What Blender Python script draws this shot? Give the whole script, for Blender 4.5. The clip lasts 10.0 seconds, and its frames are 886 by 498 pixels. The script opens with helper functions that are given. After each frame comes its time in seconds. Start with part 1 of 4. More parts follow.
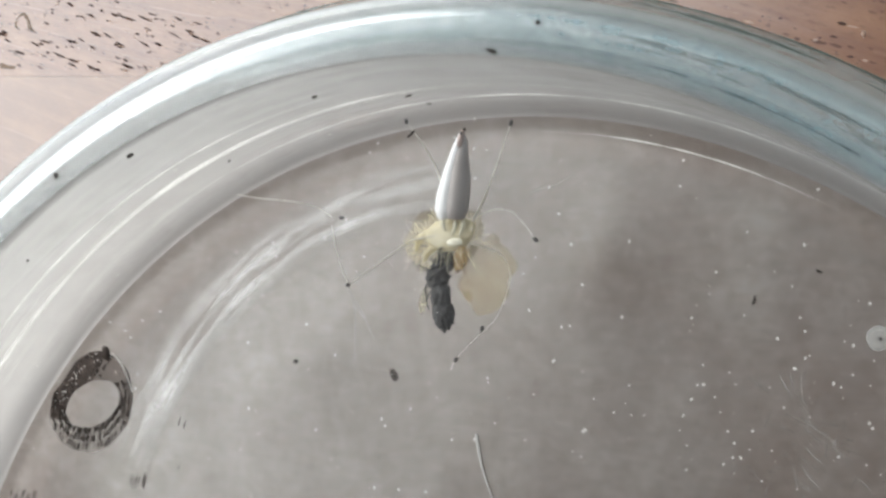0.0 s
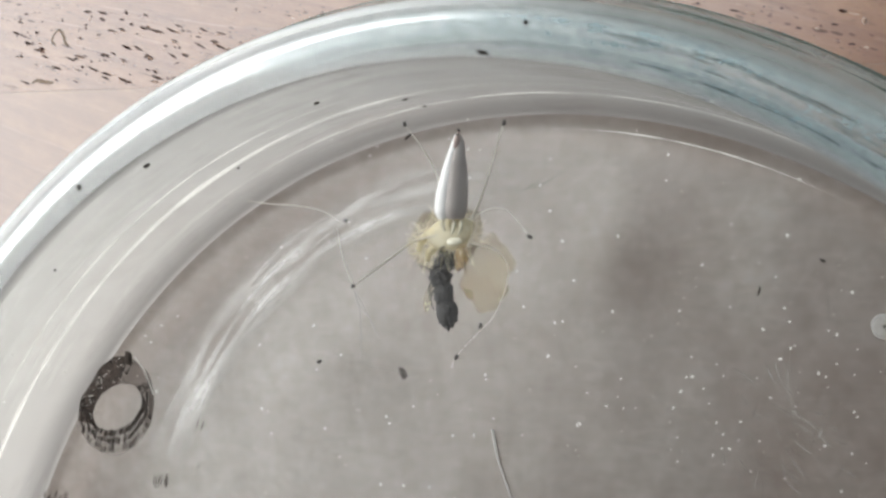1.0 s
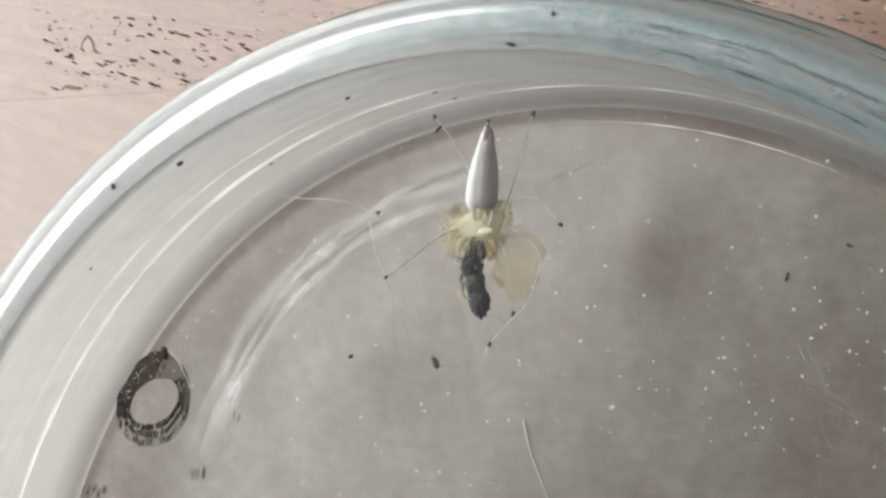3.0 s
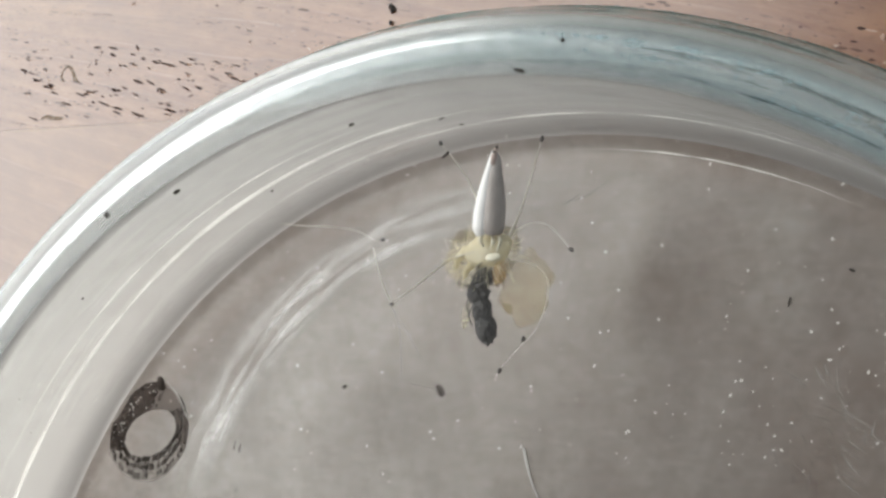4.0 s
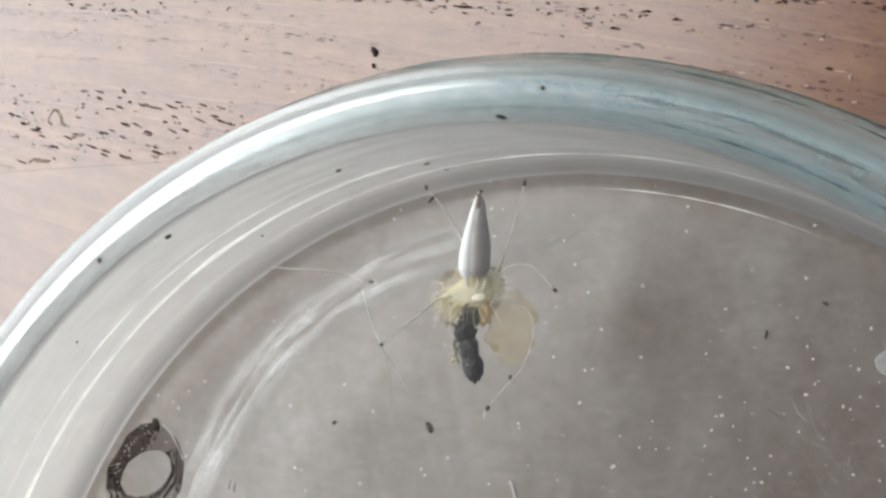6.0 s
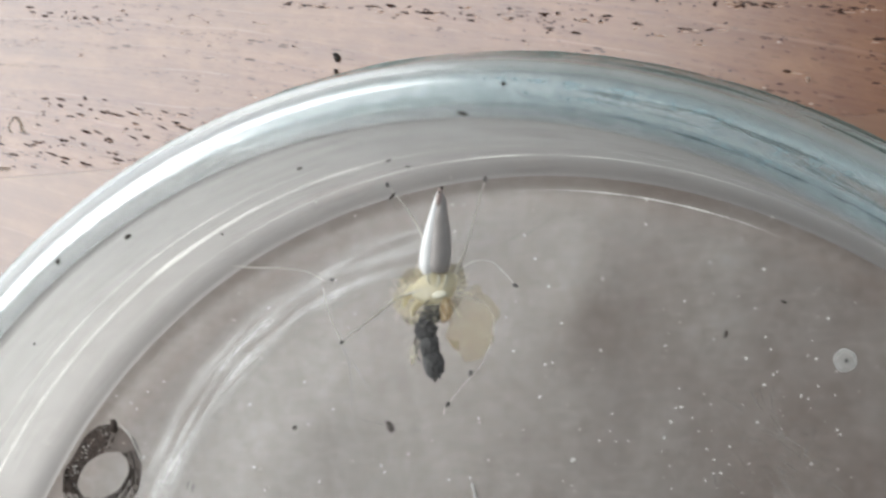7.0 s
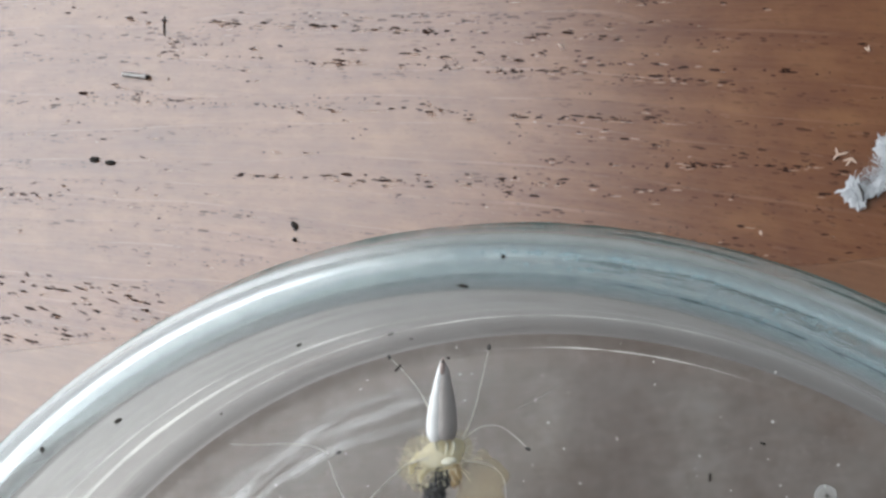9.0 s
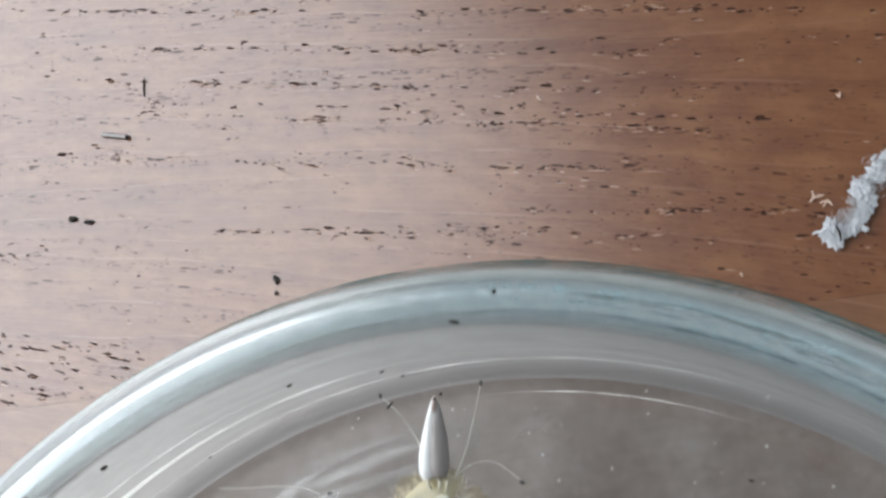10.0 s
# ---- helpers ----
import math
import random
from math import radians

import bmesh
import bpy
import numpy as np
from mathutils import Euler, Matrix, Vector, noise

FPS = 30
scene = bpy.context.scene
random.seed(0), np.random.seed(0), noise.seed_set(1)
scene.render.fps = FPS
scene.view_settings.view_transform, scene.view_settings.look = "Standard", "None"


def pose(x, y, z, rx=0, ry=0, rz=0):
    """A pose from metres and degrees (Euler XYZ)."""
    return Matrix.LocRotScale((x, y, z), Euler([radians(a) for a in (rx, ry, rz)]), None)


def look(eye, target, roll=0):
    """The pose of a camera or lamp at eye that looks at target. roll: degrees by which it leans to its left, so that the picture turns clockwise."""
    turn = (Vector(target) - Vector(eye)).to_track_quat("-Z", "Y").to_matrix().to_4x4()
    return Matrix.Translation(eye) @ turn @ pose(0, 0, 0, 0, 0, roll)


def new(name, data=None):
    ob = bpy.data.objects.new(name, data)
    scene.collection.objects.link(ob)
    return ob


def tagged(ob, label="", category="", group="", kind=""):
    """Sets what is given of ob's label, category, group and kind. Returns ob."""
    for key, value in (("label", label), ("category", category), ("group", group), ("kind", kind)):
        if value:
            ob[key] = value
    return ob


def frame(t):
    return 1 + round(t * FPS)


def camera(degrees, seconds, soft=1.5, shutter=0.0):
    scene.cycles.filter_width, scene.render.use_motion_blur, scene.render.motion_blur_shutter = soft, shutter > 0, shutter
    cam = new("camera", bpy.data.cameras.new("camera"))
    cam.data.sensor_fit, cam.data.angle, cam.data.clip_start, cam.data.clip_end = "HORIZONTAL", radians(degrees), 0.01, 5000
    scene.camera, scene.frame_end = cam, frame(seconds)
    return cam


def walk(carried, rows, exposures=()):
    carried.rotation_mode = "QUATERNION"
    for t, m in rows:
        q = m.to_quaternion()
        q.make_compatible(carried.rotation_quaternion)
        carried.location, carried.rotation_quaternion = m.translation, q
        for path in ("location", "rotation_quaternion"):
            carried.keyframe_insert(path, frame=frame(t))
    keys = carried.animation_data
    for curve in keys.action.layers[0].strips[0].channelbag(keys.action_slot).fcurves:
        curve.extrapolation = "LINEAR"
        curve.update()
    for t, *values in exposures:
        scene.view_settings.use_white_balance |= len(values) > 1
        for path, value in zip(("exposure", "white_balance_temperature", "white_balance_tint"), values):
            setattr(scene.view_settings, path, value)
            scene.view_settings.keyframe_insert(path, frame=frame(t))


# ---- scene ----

# The table's top is z = 0; the dish stands with its centre over the origin.
cam = camera(36.55, 10.0, soft=2.8, shutter=0.5)
PATH = [
    (0, 0.03820, 0.03300, 0.08573, 5.809, 27.414, 4.375),
    (0.5, 0.04075, 0.03412, 0.08482, 5.384, 29.841, 3.825),
    (1, 0.04343, 0.03341, 0.08436, 4.964, 31.310, 2.991),
    (1.5, 0.04459, 0.03392, 0.08443, 4.625, 32.720, 2.446),
    (2, 0.04447, 0.03359, 0.08429, 4.687, 33.065, 2.180),
    (2.5, 0.04406, 0.03286, 0.08455, 4.639, 32.610, 2.198),
    (3.8, 0.04038, 0.03087, 0.08776, 6.315, 30.226, 1.702),
    (4, 0.03963, 0.03104, 0.08755, 6.443, 29.577, 1.555),
    (4.5, 0.04061, 0.03178, 0.08837, 6.901, 29.246, 1.603),
    (5, 0.04072, 0.03213, 0.08782, 7.023, 29.066, 1.460),
    (5.5, 0.04024, 0.03284, 0.08956, 6.210, 28.812, 0.718),
    (6.8, 0.04060, 0.03030, 0.09038, 7.935, 27.936, 0.208),
    (7, 0.04043, 0.02982, 0.08982, 8.087, 27.172, 0.218),
    (7.5, 0.03463, 0.02704, 0.09132, 8.619, 23.462, 0.395),
    (8, 0.03028, 0.02563, 0.09055, 9.558, 20.754, -0.080),
    (8.2, 0.02948, 0.02559, 0.08939, 10.791, 18.971, -0.955),
    (8.3, 0.02999, 0.02556, 0.09053, 10.689, 19.133, -1.407),
    (8.4, 0.03067, 0.02720, 0.09191, 10.979, 19.233, -1.788),
    (8.5, 0.03227, 0.02967, 0.09465, 10.810, 19.832, -2.313),
    (8.6, 0.03250, 0.03118, 0.09504, 11.676, 19.553, -2.832),
    (8.8, 0.03383, 0.03416, 0.09863, 10.843, 20.432, -4.374),
    (9, 0.03132, 0.03294, 0.09810, 11.169, 20.006, -4.625),
    (9.3, 0.03141, 0.03343, 0.09995, 10.852, 19.995, -5.715),
    (9.5, 0.03196, 0.03522, 0.10034, 11.380, 19.649, -6.040),
    (10, 0.02838, 0.02867, 0.09869, 15.312, 18.080, -5.786),
]
walk(cam, [(t, pose(x, y, z, rx, ry, rz)) for t, x, y, z, rx, ry, rz in PATH],
     exposures=((0, 0.05, 6520, 10), (1, -0.03, 6640, 10), (2.5, -0.09, 6780, 10), (4.5, -0.13, 6760, 10), (5.5, -0.04, 6620, 10), (7, 0.01, 6480, 10), (8.5, 0.22, 6400, 10), (9, -0.09, 6290, 10), (9.5, -0.02, 6280, 10), (10, -0.03, 6250, 10)))

# ---- light ----
MM = 0.001
scene.view_settings.exposure = 0.0
world = bpy.data.worlds.new("sky")
scene.world = world
world.use_nodes = True
wn = world.node_tree
sky = wn.nodes.new("ShaderNodeTexSky")
sky.sky_type = "NISHITA"
sky.sun_disc = False
sky.sun_elevation, sky.sun_rotation = radians(35), radians(90)
wn.links.new(sky.outputs["Color"], wn.nodes["Background"].inputs["Color"])
wn.nodes["Background"].inputs["Strength"].default_value = 0.12

lamp = bpy.data.lights.new("window_daylight", "AREA")
lamp.shape, lamp.size, lamp.size_y = "RECTANGLE", 1.34, 1.53
lamp.energy, lamp.color = 27, (1.0, 0.988, 0.968)
daylight = new("window_daylight", lamp)
TURNED = Matrix.Rotation(radians(-32.6), 4, "Z")  # the room stands askew to the table
daylight.matrix_world = TURNED @ look((-0.595, -0.27, 0.795), (0.0, -0.27, 0.795))


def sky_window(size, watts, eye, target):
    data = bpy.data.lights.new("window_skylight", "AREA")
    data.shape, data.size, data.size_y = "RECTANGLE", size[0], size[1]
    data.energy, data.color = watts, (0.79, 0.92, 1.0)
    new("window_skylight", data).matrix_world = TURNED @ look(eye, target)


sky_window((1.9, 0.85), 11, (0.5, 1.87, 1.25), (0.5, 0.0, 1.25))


# ---- materials ----
class Mat:
    """A small writer of node materials."""

    def __init__(self, name):
        self.m = bpy.data.materials.new(name)
        self.m.use_nodes = True
        self.t = self.m.node_tree
        self.t.nodes.clear()
        self.out = self.t.nodes.new("ShaderNodeOutputMaterial")

    def n(self, kind, **values):
        node = self.t.nodes.new(kind)
        for key, value in values.items():
            node.inputs[key.replace("_", " ")].default_value = value
        return node

    def link(self, a, b):
        self.t.links.new(a, b)

    def coords(self, scale=(1, 1, 1), turn=0.0, shift=(0, 0, 0)):
        c = self.n("ShaderNodeTexCoord")
        p = self.n("ShaderNodeMapping")
        p.inputs["Scale"].default_value = scale
        p.inputs["Rotation"].default_value = (0, 0, turn)
        p.inputs["Location"].default_value = shift
        self.link(c.outputs["Object"], p.inputs["Vector"])
        return p.outputs["Vector"]

    def noise(self, vector, scale, detail=4.0, rough=0.55):
        n = self.n("ShaderNodeTexNoise", Scale=scale, Detail=detail, Roughness=rough)
        self.link(vector, n.inputs["Vector"])
        return n.outputs["Fac"]

    def ramp(self, fac, *stops):
        r = self.n("ShaderNodeValToRGB")
        while len(r.color_ramp.elements) < len(stops):
            r.color_ramp.elements.new(0.5)
        for e, (at, c) in zip(r.color_ramp.elements, stops):
            e.position = at
            e.color = (*c, 1) if isinstance(c, tuple) else (c, c, c, 1)
        self.link(fac, r.inputs["Fac"])
        return r.outputs["Color"]

    def math(self, op, a, b=0.5):
        n = self.t.nodes.new("ShaderNodeMath")
        n.operation = op
        for i, v in enumerate((a, b)):
            if isinstance(v, (int, float)):
                n.inputs[i].default_value = v
            else:
                self.link(v, n.inputs[i])
        return n.outputs[0]

    def mix(self, fac, a, b):
        n = self.t.nodes.new("ShaderNodeMix")
        n.data_type = "RGBA"
        for i, v in ((0, fac), (6, a), (7, b)):
            if isinstance(v, (int, float)):
                n.inputs[i].default_value = v
            elif isinstance(v, tuple):
                n.inputs[i].default_value = (*v, 1)
            else:
                self.link(v, n.inputs[i])
        return n.outputs[2]

    def bump(self, height, strength, distance):
        b = self.n("ShaderNodeBump", Strength=strength, Distance=distance)
        self.link(height, b.inputs["Height"])
        return b.outputs["Normal"]

    def surface(self, shader):
        self.link(shader, self.out.inputs["Surface"])
        return self.m


def plain(name, dark, light, scale, rough, bump=0.2, metal=0.0, alpha=1.0):
    """A surface with two tones at two scales and a fine relief."""
    k = Mat(name)
    v = k.coords()
    big, fine = k.noise(v, scale), k.noise(v, scale * 6, 3)
    f = k.math("ADD", k.math("MULTIPLY", big, 0.65), k.math("MULTIPLY", fine, 0.35))
    p = k.n("ShaderNodeBsdfPrincipled", Roughness=rough, Metallic=metal, Alpha=alpha)
    k.link(k.ramp(f, (0.32, dark), (0.68, light)), p.inputs["Base Color"])
    k.link(k.bump(f, bump, 0.3 / scale), p.inputs["Normal"])
    if rough >= 0.9:
        p.inputs["Specular IOR Level"].default_value = 0.15
    return k.surface(p.outputs["BSDF"])


def flesh(name, dark, light, scale, through_it=0.4):
    """Soft translucent skin: it scatters the light that falls on it and lets some through."""
    k = Mat(name)
    v = k.coords()
    f = k.math("ADD", k.math("MULTIPLY", k.noise(v, scale), 0.6), k.math("MULTIPLY", k.noise(v, scale * 5, 3), 0.4))
    colour = k.ramp(f, (0.34, dark), (0.66, light))
    face, back = k.n("ShaderNodeBsdfDiffuse"), k.n("ShaderNodeBsdfTranslucent")
    gloss = k.n("ShaderNodeBsdfGlossy", Roughness=0.4)
    normal = k.bump(f, 0.5, 0.00012)
    for n in (face, back):
        k.link(colour, n.inputs["Color"])
        k.link(normal, n.inputs["Normal"])
    one, two = k.n("ShaderNodeMixShader", Fac=through_it), k.n("ShaderNodeMixShader", Fac=0.04)
    k.link(face.outputs[0], one.inputs[1])
    k.link(back.outputs[0], one.inputs[2])
    k.link(one.outputs[0], two.inputs[1])
    k.link(gloss.outputs[0], two.inputs[2])
    return k.surface(two.outputs[0])


def veil(name, dark, light, scale, cover):
    """A thin see-through skin that scatters light from both its sides."""
    k = Mat(name)
    v = k.coords()
    f = k.math("ADD", k.math("MULTIPLY", k.noise(v, scale), 0.6), k.math("MULTIPLY", k.noise(v, scale * 5, 3), 0.4))
    colour = k.ramp(f, (0.34, dark), (0.66, light))
    face, back = k.n("ShaderNodeBsdfDiffuse"), k.n("ShaderNodeBsdfTranslucent")
    k.link(colour, face.inputs["Color"])
    k.link(colour, back.inputs["Color"])
    one, two = k.n("ShaderNodeMixShader", Fac=0.5), k.n("ShaderNodeMixShader")
    k.link(face.outputs[0], one.inputs[1])
    k.link(back.outputs[0], one.inputs[2])
    k.link(k.ramp(f, (0.3, cover * 0.5), (0.7, cover * 1.4)), two.inputs[0])
    k.link(k.n("ShaderNodeBsdfTransparent").outputs[0], two.inputs[1])
    k.link(one.outputs[0], two.inputs[2])
    return k.surface(two.outputs[0])


def wood_material(name, pored, pale):
    """Varnished wood; its grain bends askew near one edge of the plank."""
    k = Mat(name)
    c = k.n("ShaderNodeSeparateXYZ")
    k.link(k.n("ShaderNodeTexCoord").outputs["Object"], c.inputs[0])
    lean = k.ramp(k.math("DIVIDE", k.math("SUBTRACT", c.outputs[1], 0.050), 0.030), (0.0, 0.30), (0.75, 0.155))
    across = k.math("ADD", c.outputs[1], k.math("MULTIPLY", c.outputs[0], lean))
    bent = k.n("ShaderNodeCombineXYZ")
    k.link(c.outputs[0], bent.inputs[0])
    k.link(across, bent.inputs[1])
    k.link(c.outputs[2], bent.inputs[2])

    def grain(sx, sy, shift=0.0):
        m = k.n("ShaderNodeMapping")
        m.inputs["Scale"].default_value = (sx, sy, sy)
        m.inputs["Location"].default_value = (shift, shift, 0)
        k.link(bent.outputs[0], m.inputs["Vector"])
        return m.outputs["Vector"]

    v = k.coords()
    streak = k.noise(grain(1, 12), 40, 6, 0.62)
    broad = k.noise(grain(1, 3.0), 24, 4)
    blotch = k.noise(grain(1, 1.6), 240, 5, 0.62)
    # Growth lines about 3 mm apart; the pores crowd along each.
    ring = k.math("FRACT", k.math("ADD", k.math("DIVIDE", across, 0.0029), k.math("MULTIPLY", k.noise(grain(0.12, 1), 110, 3), 2.6)))
    tone = k.math("ADD", k.math("MULTIPLY", k.math("SUBTRACT", 0.5, ring), 0.05), k.math("ADD", k.math("MULTIPLY", streak, 0.30), k.math("ADD", k.math("MULTIPLY", broad, 0.30), k.math("MULTIPLY", blotch, 0.40))))
    base = k.ramp(tone, (0.34, (0.086, 0.021, 0.003)), (0.50, (0.140, 0.046, 0.010)), (0.66, (0.220, 0.096, 0.030)))
    fibre = k.noise(grain(1, 22), 170, 4, 0.65)
    base = k.mix(k.ramp(fibre, (0.45, 0.0), (0.8, 0.35)), base, (0.20, 0.088, 0.040))
    if pale:
        base = k.mix(pale, base, (0.20, 0.125, 0.075))
    # Open pores in rows along the grain, each a short dark dash; pale flecks beside some of them.
    rows = k.ramp(ring, (0.0, 0.1), (0.45, 0.15), (0.66, 1.0), (0.93, 1.0), (1.0, 0.1))
    patch = k.ramp(k.noise(grain(0.6, 1, 4.0), 70, 3), (0.38, 0.35), (0.56, 1.0))
    rows = k.math("MULTIPLY", k.math("ADD", k.math("MULTIPLY", rows, 0.8), 0.2), patch)

    def dash(sx, sy, shift, most, low):
        nz = k.n("ShaderNodeTexNoise", Scale=1600.0, Detail=3.0)
        k.link(v, nz.inputs["Vector"])
        sc = k.n("ShaderNodeVectorMath")
        sc.operation = "SCALE"
        sc.inputs["Scale"].default_value = 0.75
        k.link(nz.outputs["Color"], sc.inputs[0])
        wob = k.n("ShaderNodeVectorMath")
        wob.operation = "ADD"
        k.link(grain(sx, sy, shift), wob.inputs[0])
        k.link(sc.outputs[0], wob.inputs[1])
        cell = k.n("ShaderNodeTexVoronoi", Scale=1.0, Randomness=1.0)
        k.link(wob.outputs[0], cell.inputs["Vector"])
        pick = k.n("ShaderNodeSeparateColor")
        k.link(cell.outputs["Color"], pick.inputs[0])
        size = k.math("MULTIPLY", pick.outputs[1], most)
        dot = k.ramp(k.math("SUBTRACT", size, cell.outputs["Distance"]), (0.0, 0.0), (0.09, 1.0))
        return k.math("MULTIPLY", dot, k.math("GREATER_THAN", pick.outputs[0], low))

    pores = k.math("MAXIMUM", dash(600, 3100, 0.0, 0.42, 0.64), dash(900, 4000, 3.7, 0.44, 0.62))
    pores = k.math("MAXIMUM", pores, k.math("MAXIMUM", dash(520, 3300, 6.1, 0.36, 0.86), dash(1700, 5400, 1.3, 0.5, 0.72)))
    pores = k.math("MULTIPLY", k.math("MULTIPLY", pores, rows), pored)
    pores = k.math("MINIMUM", k.math("MULTIPLY", pores, 1.65), 1.0)
    flecks = k.math("MULTIPLY", k.math("MULTIPLY", k.math("MAXIMUM", dash(620, 3400, 9.1, 0.40, 0.80), dash(1500, 5000, 5.5, 0.42, 0.78)), rows), 0.4 * pored)
    base = k.mix(k.math("MULTIPLY", k.ramp(ring, (0.90, 0.0), (0.96, 0.35), (1.0, 0.0)), k.ramp(k.noise(grain(1, 3, 2.0), 130, 3), (0.42, 0.0), (0.6, 1.0))), base, (0.30, 0.16, 0.09))
    base = k.mix(flecks, base, (0.33, 0.20, 0.14))
    base = k.mix(k.math("MINIMUM", k.math("MULTIPLY", pores, 1.2), 0.96), base, (0.016, 0.009, 0.006))
    p = k.n("ShaderNodeBsdfPrincipled")
    k.link(base, p.inputs["Base Color"])
    gloss = k.math("ADD", k.math("MULTIPLY", k.noise(grain(1, 4), 90, 4), 0.14), 0.36)
    k.link(gloss, p.inputs["Roughness"])
    k.link(k.math("MULTIPLY", k.math("SUBTRACT", 1.0, pores), 0.4), p.inputs["Specular IOR Level"])
    k.link(k.math("SUBTRACT", 1.0, pores), p.inputs["Coat Weight"])
    k.link(k.math("ADD", k.math("MULTIPLY", streak, 0.03), 0.225), p.inputs["Coat Roughness"])
    p.inputs["Coat IOR"].default_value = 1.78
    h = k.math("SUBTRACT", k.math("MULTIPLY", fibre, 0.3), pores)
    k.link(k.bump(h, 0.5, 0.00012), p.inputs["Normal"])
    return k.surface(p.outputs["BSDF"])


def hazy_material(name, haze, tint, scratch=0.25, rough=0.04, shine=0.5, milk=(0.80, 0.80, 0.78)):
    """Clear plastic gone milky with fine scratches and smears: mostly see-through, partly scattering."""
    k = Mat(name)
    v = k.coords()
    clear = k.n("ShaderNodeBsdfTransparent", Color=(*tint, 1))
    milky = k.n("ShaderNodeBsdfDiffuse", Color=(*milk, 1))
    through_it = k.n("ShaderNodeBsdfTranslucent", Color=(*milk, 1))
    cloud = k.math("ADD", k.math("MULTIPLY", k.noise(v, 130, 5, 0.65), 0.7), k.math("MULTIPLY", k.noise(v, 1100, 4, 0.6), 0.3))
    tones = k.ramp(cloud, (0.36, tuple(c * f for c, f in zip(milk, (0.78, 0.70, 0.64)))), (0.64, tuple(c * f for c, f in zip(milk, (1.20, 1.26, 1.31)))))
    k.link(tones, milky.inputs["Color"])
    k.link(tones, through_it.inputs["Color"])
    both = k.n("ShaderNodeMixShader", Fac=0.45)
    k.link(milky.outputs[0], both.inputs[1])
    k.link(through_it.outputs[0], both.inputs[2])
    smear = k.noise(v, 70, 5, 0.6)
    fine = k.noise(k.coords((1, 5, 1), 0.9), 500, 3)
    f = k.math("ADD", k.math("MULTIPLY", smear, 0.5), k.math("ADD", k.math("MULTIPLY", fine, 0.2), k.math("MULTIPLY", k.noise(v, 260, 4, 0.65), 0.3)))
    amount = k.ramp(f, (0.36, haze * (1 - scratch)), (0.64, haze * (1 + scratch)))
    body = k.n("ShaderNodeMixShader")
    k.link(amount, body.inputs[0])
    k.link(clear.outputs[0], body.inputs[1])
    k.link(both.outputs[0], body.inputs[2])
    gloss = k.n("ShaderNodeBsdfGlossy", Roughness=rough)
    edge = k.n("ShaderNodeLayerWeight", Blend=0.5)
    fres = k.math("ADD", k.math("MULTIPLY", k.math("POWER", edge.outputs["Facing"], 5.0), 0.9), 0.035)
    k.link(k.bump(fine, 0.04, 0.0001), gloss.inputs["Normal"])
    top = k.n("ShaderNodeMixShader")
    k.link(k.math("MULTIPLY", fres, shine), top.inputs[0])
    k.link(body.outputs[0], top.inputs[1])
    k.link(gloss.outputs[0], top.inputs[2])
    return k.surface(top.outputs[0])


